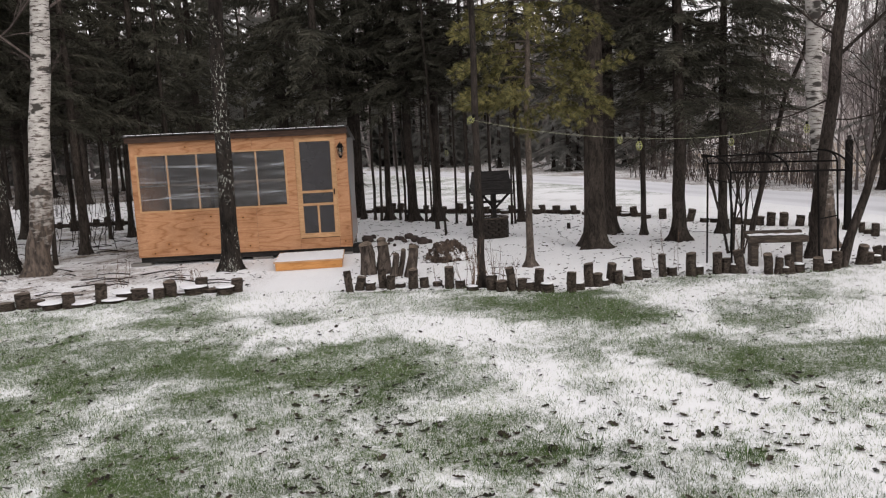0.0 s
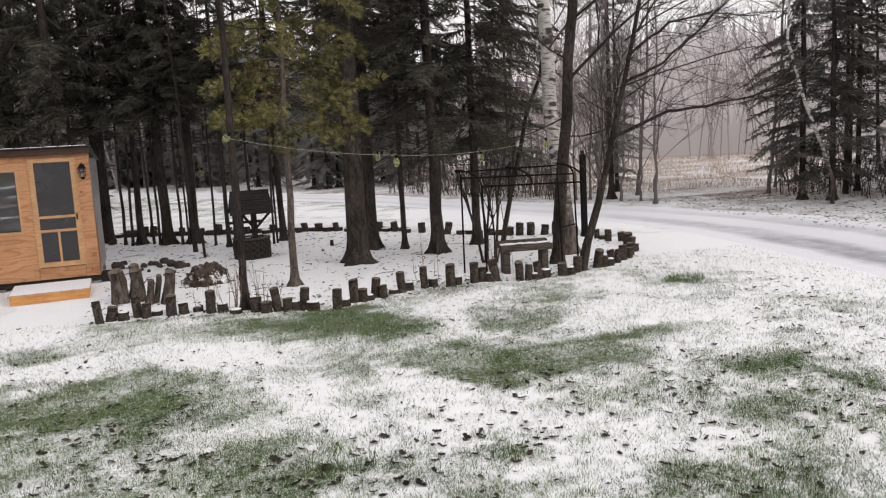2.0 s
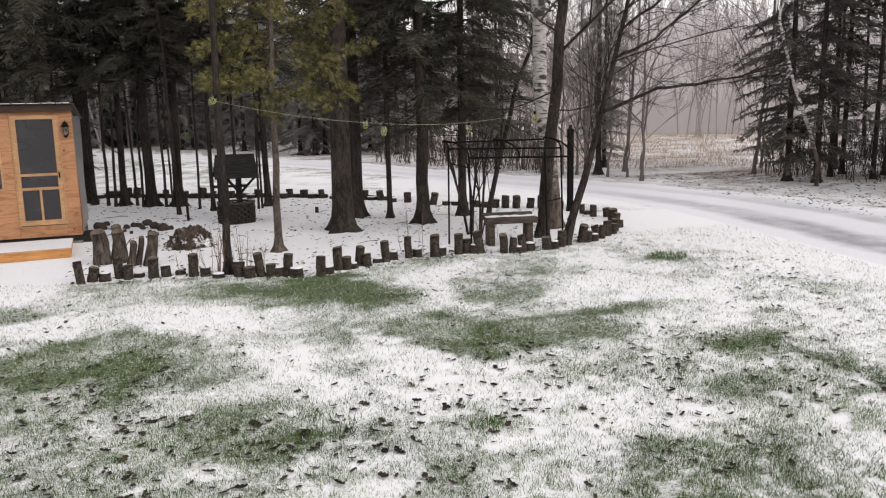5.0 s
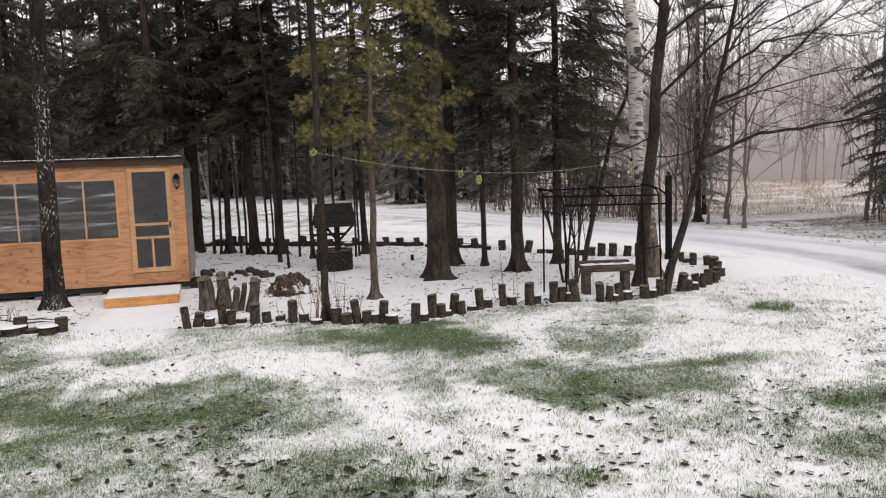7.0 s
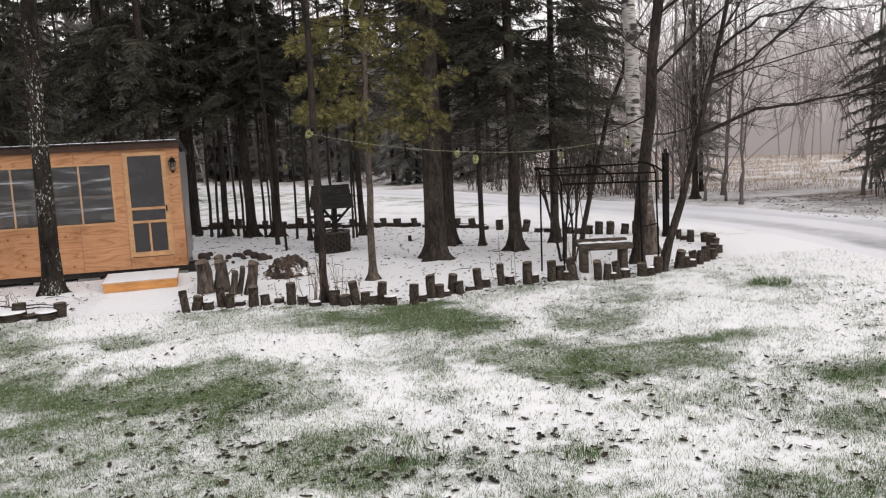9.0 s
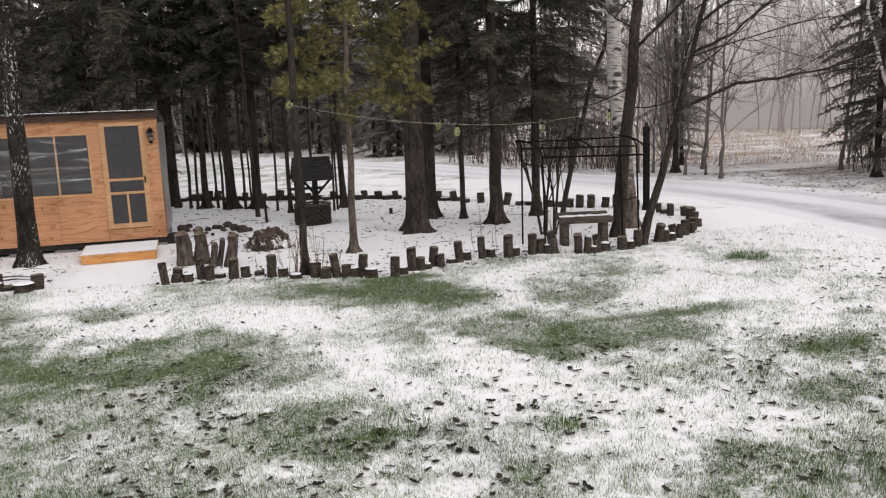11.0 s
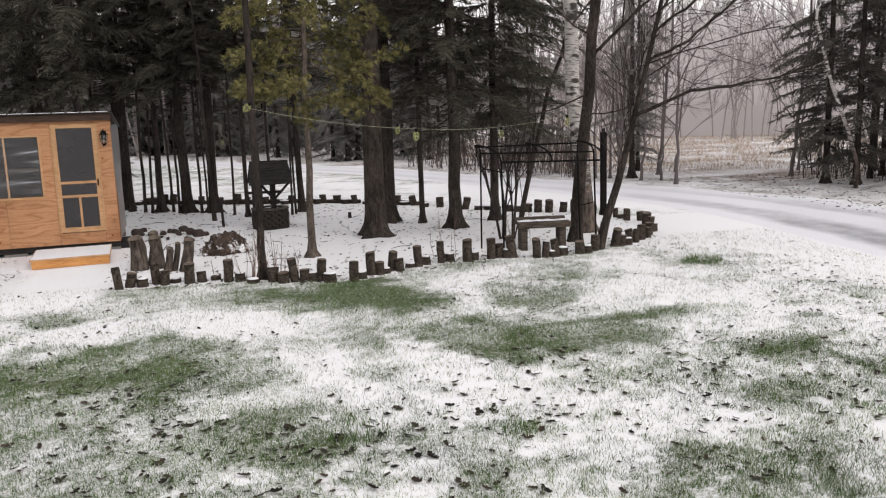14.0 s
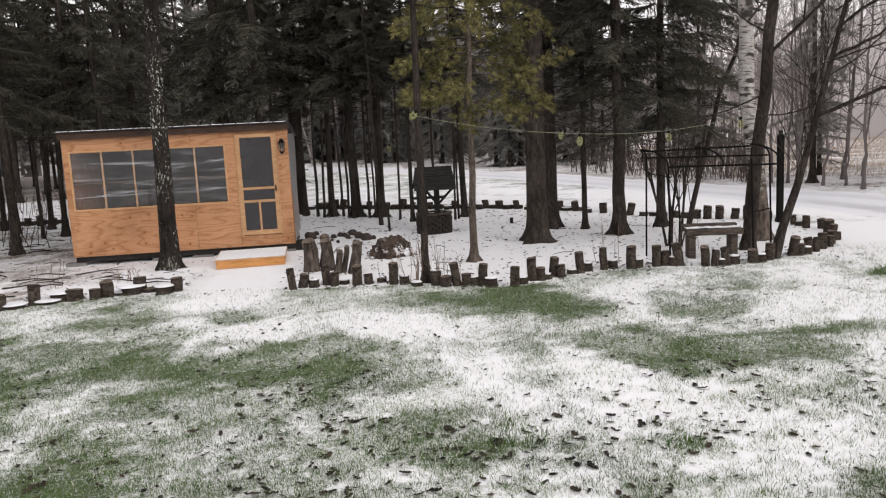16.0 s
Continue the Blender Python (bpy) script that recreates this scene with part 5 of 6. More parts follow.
# ---- log border ----
def log_template(seed, r):
    rnd = random.Random(seed)
    root = thing("log_post", "short weathered log standing upright in the garden border", "log", "log border")
    sides = 12
    g = Geo()
    tilt = rnd.uniform(-0.03, 0.03)
    g.tube([(0, 0, -0.2), (0.004, 0, 0.25), (-0.003, 0.004, 0.6), (0, 0, 0.97), (0, 0, 1.0)], [r * 1.06, r * 1.02, r, r, r * 0.95], sides, 0.12, False, rnd)
    for s in range(sides):
        g.v[-1 - s].z += tilt * math.cos(s / sides * 6.283)
    g.put("bark", LOG_BARK, root, smooth=True)
    c = Geo()
    rim = [g.v[len(g.v) - sides + s].copy() for s in range(sides)]
    c.v = rim + [Vector((0, 0, 1.004))]
    c.f = [(s, (s + 1) % sides, sides) for s in range(sides)]
    c.put("cut_face", CUT_WOOD, root, "grey weathered saw cut")
    return root


def snow_cap_mesh(r):
    g = Geo()
    g.tube([(0, 0, 0), (0, 0, 0.012), (0, 0, 0.020)], [r, r * 0.96, r * 0.6], 12, 0.1)
    return g.mesh("snow_cap", SNOW, True)


TEMPL = [log_template(100 + k, r) for k, r in enumerate((0.062, 0.070, 0.078, 0.066, 0.085))]
CAP = snow_cap_mesh(0.072)
rnd = random.Random(101)


def log_post(x, y, h, wide=1.0, cap=None, lean=None):
    low = h < 0.15
    t = TEMPL[4 if low else rnd.randint(0, 3)]
    lean = 0 if low else rnd.gauss(0, 6.5)
    ob = copy_thing(t, pose(x, y, height_at(x, y), rnd.gauss(0, 3) if not low else 0, lean, rnd.uniform(0, 360)))
    k = wide * rnd.uniform(0.88, 1.15)
    ob.scale = (k, k, max(h, 0.04))
    if low:
        ob["label"] = "low sawn log round set in the garden border"
    if low and rnd.random() < 0.75:
        c = new("snow_cap", CAP)
        c.parent = ob
        c.matrix_local = pose(0, 0, 1.0) @ Matrix.Diagonal((k, k, 1 / max(h, 0.04), 1))
        tagged(c, "thin snow on the cut top")


NEAR_A = [(-1.46, 12.90, 0.34), (-1.32, 13.06, 0.22), (-1.14, 13.03, 0.12), (-0.94, 13.15, 0.3), (-0.81, 13.02, 0.22), (-0.66, 13.12, 0.06), (-0.45, 12.96, 0.32), (-0.26, 12.97, 0.16), (-0.06, 13.05, 0.06),
          (0.13, 12.82, 0.34), (0.30, 12.76, 0.13), (0.48, 12.54, 0.06), (0.78, 12.48, 0.22), (0.92, 12.31, 0.16), (1.09, 12.31, 0.36), (1.22, 12.26, 0.19), (1.34, 12.29, 0.13), (1.47, 12.24, 0.33), (1.58, 12.09, 0.13)]
NEAR_B = [(1.93, 12.02, 0.3), (2.08, 12.2, 0.1), (2.27, 12.41, 0.36), (2.40, 12.40, 0.2), (2.52, 12.48, 0.08), (2.64, 12.65, 0.32), (2.76, 12.54, 0.2), (2.98, 12.75, 0.06), (3.11, 12.73, 0.34), (3.26, 12.86, 0.13),
          (3.53, 12.87, 0.36), (3.70, 12.95, 0.13), (3.95, 12.77, 0.38), (4.10, 12.88, 0.13), (4.40, 12.86, 0.34), (4.55, 12.89, 0.24), (4.66, 12.84, 0.14), (4.77, 12.82, 0.38), (5.14, 12.67, 0.34), (5.27, 12.62, 0.26),
          (5.39, 12.65, 0.1), (5.48, 12.62, 0.3), (5.62, 12.69, 0.13), (5.92, 12.66, 0.22), (6.06, 12.69, 0.13), (6.28, 12.85, 0.28)]
NEAR_C = [(6.80, 13.11, 0.33), (6.92, 13.10, 0.2), (7.10, 13.17, 0.12), (7.45, 13.71, 0.2), (7.36, 13.35, 0.25), (7.62, 13.62, 0.28), (7.85, 13.8, 0.2), (8.05, 14.1, 0.24), (8.35, 14.44, 0.15), (8.5, 14.85, 0.22), (8.78, 15.45, 0.2), (8.82, 15.8, 0.2),
          (8.62, 15.2, 0.25), (8.58, 15.98, 0.25), (8.61, 16.3, 0.08), (8.62, 16.55, 0.2), (8.58, 17.1, 0.1), (8.51, 17.45, 0.2)]
LEFT = [(-6.84, 12.72, 0.12), (-6.63, 12.86, 0.24), (-6.47, 12.94, 0.1), (-6.10, 12.69, 0.1), (-5.84, 12.68, 0.24), (-5.65, 12.76, 0.06), (-5.43, 12.95, 0.32), (-5.23, 12.95, 0.05), (-5.10, 13.12, 0.13), (-4.87, 13.06, 0.17),
        (-4.53, 12.98, 0.16), (-4.38, 13.13, 0.25), (-4.23, 13.30, 0.05), (-4.05, 13.25, 0.13), (-3.94, 13.36, 0.25), (-3.79, 13.37, 0.05), (-3.50, 13.12, 0.12), (-3.35, 13.29, 0.22)]
FAR = [(1.91, 23.49, 0.1), (2.11, 23.58, 0.22), (2.45, 23.35, 0.08), (2.78, 23.02, 0.14), (2.95, 23.12, 0.24), (3.32, 22.92, 0.22), (3.52, 22.63, 0.12), (3.74, 22.51, 0.24), (4.0, 22.2, 0.08), (4.74, 21.55, 0.26), (4.9, 21.4, 0.08), (5.11, 21.24, 0.26),
       (5.29, 20.7, 0.1), (5.61, 20.42, 0.26), (5.85, 19.97, 0.12)]
for row, wide in ((NEAR_A, 1.0), (NEAR_B, 1.0), (NEAR_C, 1.05), (LEFT, 1.55), (FAR, 1.25)):
    for x, y, h in row:
        log_post(x, y, h, wide)


def row_between(a, b, gap):
    n = int(math.hypot(b[0] - a[0], b[1] - a[1]) / gap)
    for k in range(n):
        s = (k + 0.5) / n
        log_post(a[0] + (b[0] - a[0]) * s + rnd.uniform(-0.05, 0.05), a[1] + (b[1] - a[1]) * s + rnd.uniform(-0.08, 0.08), rnd.choice((0.1, 0.14, 0.24, 0.3, 0.2)), 1.3)


row_between((8.3, 17.8), (6.0, 19.7), 0.27)
row_between((-4.0, 25.6), (-2.0, 25.5), 0.3)
row_between((-2.0, 25.5), (1.8, 23.7), 0.27)
row_between((-12.6, 25.4), (-9.3, 25.5), 0.36)
# low logs lying end to end behind the far posts
for a, b in (((-2.1, 25.75), (0.2, 24.45)), ((0.3, 24.4), (1.9, 23.75)), ((2.0, 23.7), (3.9, 22.5)), ((4.0, 22.4), (5.4, 21.0)), ((-12.4, 25.7), (-9.6, 25.75))):
    ob = thing("border_log", "dark weathered log lying along the far border", "log", "lying border logs")
    g = Geo()
    rough_rod(g, (a[0], a[1], 0.05), (b[0], b[1], 0.05), 0.075, 0.06, 0.02, 6, 9, rnd)
    g.put("bark", LOG_BARK, ob, smooth=True)
for t in TEMPL:
    drop_template(t)

# ---- tall split stumps, boulders, root ----
for x, y, h, r, lean, label in ((-1.26, 14.41, 0.53, 0.125, -5, "tall pale weathered stump with a flat sawn top"), (-1.06, 14.75, 0.56, 0.08, 2, "grey weathered log standing among the stumps"), (-0.98, 14.42, 0.52, 0.105, -4, "tall pale weathered stump with a flat sawn top"),
                                (-0.80, 14.0, 0.40, 0.055, 6, "thin split log standing upright, bark gone"), (-0.70, 14.1, 0.46, 0.045, 9, "thin split log standing upright, bark gone"), (-0.52, 14.0, 0.52, 0.085, 8, "curved stump with flared weathered foot")):
    root = thing("stump", label, "stump", "stumps by the border", m=pose(x, y, height_at(x, y), 0, lean, 0))
    g, rn = Geo(), random.Random(int(h * 1000 + x * 100))
    g.tube([(-0.01, 0, -0.15), (-0.02, 0, 0.02), (0, 0, 0.16), (0.01, 0, 0.36), (0, 0.005, h - 0.01), (0, 0, h)], [r * 1.3, r * 1.2, r * 1.06, r * 0.99, r * 0.96, r * 0.92], 14, 0.22, False, rn)
    g.put("bark", STUMP_BARK, root, smooth=True)
    c = Geo()
    c.v = [p.copy() for p in g.v[-14:]] + [Vector((0, 0, h + 0.003))]
    c.f = [(s, (s + 1) % 14, 14) for s in range(14)]
    c.put("cut_face", CUT_WOOD, root)
g = Geo()
rough_rod(g, (-1.05, 14.1, 0.12), (-0.78, 13.85, 0.48), 0.012, 0.008, 0.03, 4, 6, rnd)
rough_rod(g, (-0.95, 14.0, 0.22), (-1.08, 13.95, 0.36), 0.008, 0.006, 0.01, 3, 5, rnd)
tagged(g.put("stick", PALE_BARK), "pale forked stick propped against the stumps", "stick")


def rock(x, y, r, flat, seed, mat=STONE, z=0.0):
    rn = random.Random(seed)
    bm = bmesh.new()
    bmesh.ops.create_icosphere(bm, subdivisions=2, radius=1.0)
    off = Vector((rn.uniform(-9, 9), rn.uniform(-9, 9), rn.uniform(-9, 9)))
    for v in bm.verts:
        v.co *= 1 + 0.38 * noise.noise(v.co * 0.9 + off) + 0.16 * noise.noise(v.co * 2.4 + off)
        v.co = Vector((v.co.x * r, v.co.y * r * rn.uniform(0.85, 0.9), v.co.z * r * flat))
    m = bpy.data.meshes.new("rock")
    bm.to_mesh(m)
    bm.free()
    m.materials.append(mat)
    ob = new("rock", m)
    ob.matrix_basis = pose(x, y, height_at(x, y) + r * flat * 0.55 + z, rn.uniform(-15, 15), rn.uniform(-15, 15), rn.uniform(0, 360))
    return tagged(ob, "dark brownish field stone lying in thin snow", "rock", "stone ring")


rn = random.Random(210)
# stones in a loose arc from the shed's corner towards the old root
for k, (x, y, r) in enumerate([(-1.67, 18.94, 0.104), (-1.57, 19.54, 0.058), (-1.38, 18.77, 0.052), (-1.13, 18.84, 0.06), (-0.99, 19.14, 0.066), (-0.88, 19.08, 0.066), (-0.71, 19.26, 0.093), (-0.54, 18.59, 0.111), (-0.37, 18.21, 0.108), (-0.21, 18.27, 0.054), (-0.99, 18.02, 0.037), (-0.78, 18.57, 0.047), (-0.48, 17.57, 0.04), (-1.14, 18.33, 0.034), (-1.28, 18.89, 0.039), (-0.62, 17.83, 0.049), (-1.59, 18.82, 0.065)]):
    rock(x, y, r * 1.3, rn.uniform(0.65, 0.95), 300 + k)

root = thing("root_stump", "upturned rotten root stump dusted with snow", "stump", m=pose(0.12, 15.6, 0, 0, 0, 20))
bm = bmesh.new()
bmesh.ops.create_icosphere(bm, subdivisions=5, radius=1.0)
for v in bm.verts:
    p = v.co.copy()
    n1 = noise.noise(p * 1.6 + Vector((3, 1, 7)))
    n2 = noise.noise(Vector((p.x * 5, p.y * 5, p.z * 2)) + Vector((1, 8, 2)))
    n3 = noise.noise(p * 13)
    v.co = p * (1 + 0.35 * n1 + 0.30 * n2 + 0.12 * n3)
    v.co = Vector((v.co.x * 0.40, v.co.y * 0.28, v.co.z * 0.27 + 0.07 + 0.05 * p.x))
m = bpy.data.meshes.new("wood_body")
bm.to_mesh(m)
bm.free()
m.materials.append(ROOT_WOOD)
ob = new("wood_body", m)
ob.parent = root
for k in range(5):
    g = Geo()
    a = rn.uniform(-0.4, 3.6)
    rough_rod(g, (0.18 * math.cos(a), -0.11, 0.10 + 0.10 * math.sin(a)), (0.38 * math.cos(a) + rn.uniform(-0.08, 0.08), -0.2 + rn.uniform(-0.1, 0.2), max(0.02, 0.09 + 0.24 * math.sin(a))), 0.026, 0.008, 0.04, 4, 6, rn)
    g.put("root", GREY_WOOD, root)

# ---- wishing well ----
well = thing("wishing_well", "dark wooden wishing well with a gabled shingle roof", "well", m=pose(1.19, 18.68, 0))
for c in range(7):
    n = 16
    for k in range(n):
        a0 = (k + (c % 2) * 0.5) * 2 * math.pi / n
        w = 2 * math.pi * 0.37 / n
        q = pose(0.37 * math.cos(a0), 0.37 * math.sin(a0), 0.0, 0, 0, math.degrees(a0) + 90)
        if c == 0 and k == 0:
            shared = Geo().box(-w * 0.47, w * 0.47, -0.035, 0.035, 0.0, 0.056).mesh("block", WELL_WOOD)
        b = new("block", shared)
        b.parent = well
        b.matrix_local = q @ pose(rn.uniform(-0.004, 0.004), rn.uniform(-0.008, 0.008), c * 0.06 - 0.01)
lining = Geo()
lining.tube([(0, 0, 0.0), (0, 0, 0.41)], [0.345, 0.345], 20)
lining.put("lining", BLACK_WOOD, well)
for k in range(10):
    a0 = k * 2 * math.pi / 10
    q = pose(0, 0, 0.425, 0, 0, math.degrees(a0))
    g = Geo()
    for z in (0, 0.035):
        for r, t in ((0.30, -0.312), (0.43, -0.312), (0.43, 0.312), (0.30, 0.312)):
            g.v.append(q @ Vector((r * math.cos(t), r * math.sin(t), z)))
    g.f = [(3, 2, 1, 0), (4, 5, 6, 7), (0, 1, 5, 4), (1, 2, 6, 5), (2, 3, 7, 6), (3, 0, 4, 7)]
    g.put("rim_board", GREY_WOOD, well)
for x in (-0.33, 0.10):
    Geo().box(x - 0.045, x + 0.045, -0.05, 0.04, 0.3, 1.36).put("post", BLACK_WOOD, well, bevel=0.004)
Geo().tube([(-0.5, 0, 0.80), (0.26, 0, 0.80)], [0.03, 0.03], 8).put("winch_bar", BLACK_WOOD, well)
for x0, x1 in ((0.12, 0.46), (0.08, -0.2), (-0.31, -0.1)):
    g = Geo()
    g.tube([(x0, -0.08, 0.66), (x1, -0.10, 1.02)], [0.03, 0.03], 4)
    g.put("brace", BLACK_WOOD, well)
for sgn in (-1, 1):
    q = pose(0.03, 0, 1.50, -sgn * 49, 0, 0)
    for k in range(5):
        y0, y1 = (0.0 + k * 0.125, 0.145 + k * 0.125)
        y0, y1 = (y0, y1) if sgn > 0 else (-y1, -y0)
        Geo().box(-0.42 - 0.012 * k, 0.42 + 0.012 * k, y0, y1, -0.012 + 0.006 * (k % 2) - 0.02, 0.0 + 0.006 * (k % 2) - 0.004 * k, q).put("shingle_course", BLACK_WOOD, well)
for x in (-0.36, 0.42):
    g = Geo()
    g.v = [Vector((x, -0.36, 1.04)), Vector((x, 0.36, 1.04)), Vector((x, 0, 1.46)), Vector((x + 0.02, -0.36, 1.04)), Vector((x + 0.02, 0.36, 1.04)), Vector((x + 0.02, 0, 1.46))]
    g.f = [(0, 2, 1), (3, 4, 5), (0, 3, 5, 2), (1, 2, 5, 4), (0, 1, 4, 3)]
    g.put("gable_board", BLACK_WOOD, well)

# ---- bench of rough timber ----
bench = thing("bench", "rustic slab bench of weathered timber dusted with snow", "bench", m=pose(5.56, 13.42, 0, 0, 0, -9))
Geo().box(-0.47, 0.47, -0.20, -0.09, 0.40, 0.505).put("front_beam", GREY_WOOD, bench, bevel=0.02)
Geo().box(-0.48, 0.44, 0.10, 0.22, 0.44, 0.56).put("back_beam", GREY_WOOD, bench, bevel=0.02)
Geo().box(-0.46, 0.45, -0.088, 0.098, 0.44, 0.50).put("seat_plank", GREY_WOOD, bench, bevel=0.008)
g = Geo()
for i in range(31):
    for j in range(9):
        g.v.append(Vector((-0.45 + i * 0.029, -0.13 + j * 0.028, 0.508 + 0.016 * float(ground_noise(i * 0.1, j * 0.1, 0.3)))))
for i in range(30):
    for j in range(8):
        g.f.append((i * 9 + j, i * 9 + 9 + j, i * 9 + 10 + j, i * 9 + j + 1))
g.put("snow_layer", SNOW, bench, "snow lying on the seat", smooth=True)
for x in (-0.36, 0.33):
    Geo().box(x - 0.06, x + 0.06, -0.14, 0.16, -0.05, 0.418).put("leg", GREY_WOOD, bench, bevel=0.02)

# ---- iron arbour ----
arbour = thing("garden_arbour", "black iron arbour frame with arched canopy ribs", "arbour", m=pose(0, 0, 0))
P = {"fl": (4.57, 13.84, 1.71), "fr": (6.45, 13.22, 1.69), "tl": (4.44, 13.72, 1.83), "tr": (6.06, 13.08, 1.86), "nl": (4.74, 13.24, 1.58), "nr": (6.33, 12.58, 1.58)}


def rail(name, a, b, r=0.015):
    Geo().tube([a, b], [r, r], 7).put(name, BLACK_IRON, arbour)


rail("rail", P["fl"], P["fr"]), rail("rail", P["tl"], P["tr"]), rail("rail", P["nl"], P["nr"], 0.017)
for s in (0.0, 0.5, 1.0):
    a = [Vector(P[k + "l"]).lerp(Vector(P[k + "r"]), s) for k in ("f", "t", "n")]
    pts = []
    for k in range(-4, 9):
        e = a[2] if k > 0 else a[0]
        u = abs(k) / (8 if k > 0 else 4) * math.pi / 2
        flat, z = a[1].lerp(e, math.sin(u)), e.z + (a[1].z + 0.03 - e.z) * math.cos(u)
        pts.append(Vector((flat.x, flat.y, z)))
    Geo().tube(pts, [0.015] * 13, 7).put("rib", BLACK_IRON, arbour)
    b = Geo()
    b.tube([a[1] + Vector((0.02, 0, -0.02)), a[1] + Vector((0.02, 0, -0.17))], [0.008] * 2, 5)
    b.put("hanger", BLACK_IRON, arbour)
for top, foot in ((P["fl"], (4.55, 13.83)), (P["fr"], (6.52, 13.26)), (P["nl"], (4.78, 13.28)), ((6.03, 12.98, 1.66), (6.10, 13.02))):
    rail("leg", top, (*foot, -0.05), 0.016)
rail("crossbar", (6.10, 13.05, 0.78), (6.48, 13.24, 0.80), 0.012)
rail("crossbar", (4.6, 13.8, 1.45), (4.8, 13.3, 1.4), 0.010)

post = thing("iron_post", "blackened square post standing behind the arbour", "post", m=pose(8.56, 17.05, 0))
Geo().box(-0.062, 0.062, -0.05, 0.05, -0.05, 1.88).put("shaft", BLACK_IRON, post, bevel=0.006)
Geo().box(-0.04, 0.04, -0.035, 0.035, 1.88, 1.97).put("cap", BLACK_WOOD, post, bevel=0.02)

# ---- string of caged lamps ----
cord = Geo()


def hang(a, b, sag, steps=18):
    a, b = Vector(a), Vector(b)
    pts = [a.lerp(b, k / steps) - Vector((0, 0, sag * 4 * (k / steps) * (1 - k / steps))) for k in range(steps + 1)]
    cord.tube(pts, [0.0028] * len(pts), 5, 0, False)
    return pts


hang((0.61, 12.66, 2.60), (3.26, 13.2, 2.20), 0.06)
hang((3.26, 13.2, 2.20), (6.24, 13.86, 2.33), 0.10)
hang((6.24, 13.86, 2.33), (6.62, 13.84, 2.47), 0.0, 4)
tagged(cord.put("lamp_cord", CORD), "pale yellow cord strung between the trees", "cord")


def cage_lamp(x, y, z, tilt=0.0):
    root = thing("string_lamp", "yellow plastic cage lamp hanging from the cord", "lamp", "string lamps", m=pose(x, y, z, tilt, tilt, 0))
    Geo().tube([(0, 0, -0.03), (0, 0, 0.035)], [0.020, 0.024], 10).put("socket", BLACK_IRON, root, "dark lamp socket")
    Geo().tube([(0, 0, -0.13), (0, 0, -0.11), (0, 0, -0.07), (0, 0, -0.03)], [0.008, 0.024, 0.028, 0.014], 10).put("bulb", BULB, root, smooth=True)
    for k in range(6):
        a = k * math.pi / 3
        pts = [(r * math.cos(a), r * math.sin(a), q) for r, q in ((0.024, -0.02), (0.046, -0.06), (0.047, -0.11), (0.022, -0.155))]
        Geo().tube(pts, [0.0042] * 4, 5).put("cage_bar", YELLOW, root)
    for q, r in ((-0.02, 0.026), (-0.085, 0.05), (-0.155, 0.024)):
        pts = [(r * math.cos(k * 0.6283), r * math.sin(k * 0.6283), q) for k in range(11)]
        Geo().tube(pts, [0.0045] * 11, 5).put("cage_ring", YELLOW, root)


cage_lamp(0.61, 12.62, 2.66, 40)
cage_lamp(3.26, 13.2, 2.165)
cage_lamp(6.24, 13.86, 2.295)
cage_lamp(3.58, 16.0, 2.20)
cage_lamp(0.30, 21.5, 1.95)
cage_lamp(5.57, 15.53, 2.08)
cord2 = Geo()
for a, b in (((3.15, 16.2, 2.45), (3.58, 16.0, 2.23)), ((3.58, 16.0, 2.23), (5.57, 15.53, 2.11)), ((5.57, 15.53, 2.11), (6.9, 15.0, 2.5))):
    cord2.tube([a, b], [0.005] * 2, 5, 0, False)
tagged(cord2.put("lamp_cord", plain("dark_cord", (0.05, 0.05, 0.045))), "dark cord strung between trunks behind the arbour", "cord")
Geo().tube([(0.30, 21.5, 1.98), (0.28, 21.55, 2.6)], [0.004] * 2, 4).put("lamp_cord", CORD)
tagged(bpy.data.objects["lamp_cord.002"], "short pale cord holding a lamp", "cord")

# ---- small growth ----
for cx, cy, n, h in ((0.62, 12.75, 26, 0.75), (0.95, 12.95, 10, 0.6), (3.6, 13.3, 5, 0.8), (-5.6, 14.2, 5, 0.7), (-4.6, 14.6, 16, 0.22), (5.4, 14.3, 14, 0.6), (0.2, 12.95, 8, 0.5)):
    g = Geo()
    for k in range(n):
        a, r = rn.uniform(0, 6.283), rn.uniform(0.02, 0.32)
        p = Vector((cx + r * math.cos(a), cy + r * math.sin(a) * 0.6, 0))
        hh = h * rn.uniform(0.4, 1.1)
        q = p + Vector((rn.uniform(-0.2, 0.2) * h, rn.uniform(-0.1, 0.1), hh))
        g.tube([p, p.lerp(q, 0.5) + Vector((rn.uniform(-0.03, 0.03), 0, 0)), q], [0.0045, 0.0035, 0.002], 4, 0, False)
        for j in range(2):
            s = p.lerp(q, rn.uniform(0.4, 0.9))
            g.tube([s, s + Vector((rn.uniform(-0.1, 0.1), rn.uniform(-0.05, 0.05), rn.uniform(0.05, 0.14)))], [0.0025, 0.0015], 3, 0, False)
    tagged(g.put("dry_weeds", DRY_STEM), "thin dry brown weed stems standing in snow", "weeds", kind="stuff")
stake = thing("stake", "short dark stake standing in the snow", "stake", m=pose(0.17, 19.36, 0, 0, -2, 0))
Geo().tube([(0, 0, -0.05), (0, 0, 0.62)], [0.032, 0.03], 8, 0.1).put("shaft", DARK_BARK, stake)
g = Geo()
g.tube([(3.12, 19.6, -0.02), (3.12, 19.6, 0.12)], [0.05, 0.04], 9, 0.2)
tagged(g.put("stub", DARK_BARK), "tiny dark sapling stub in the snow", "stump")


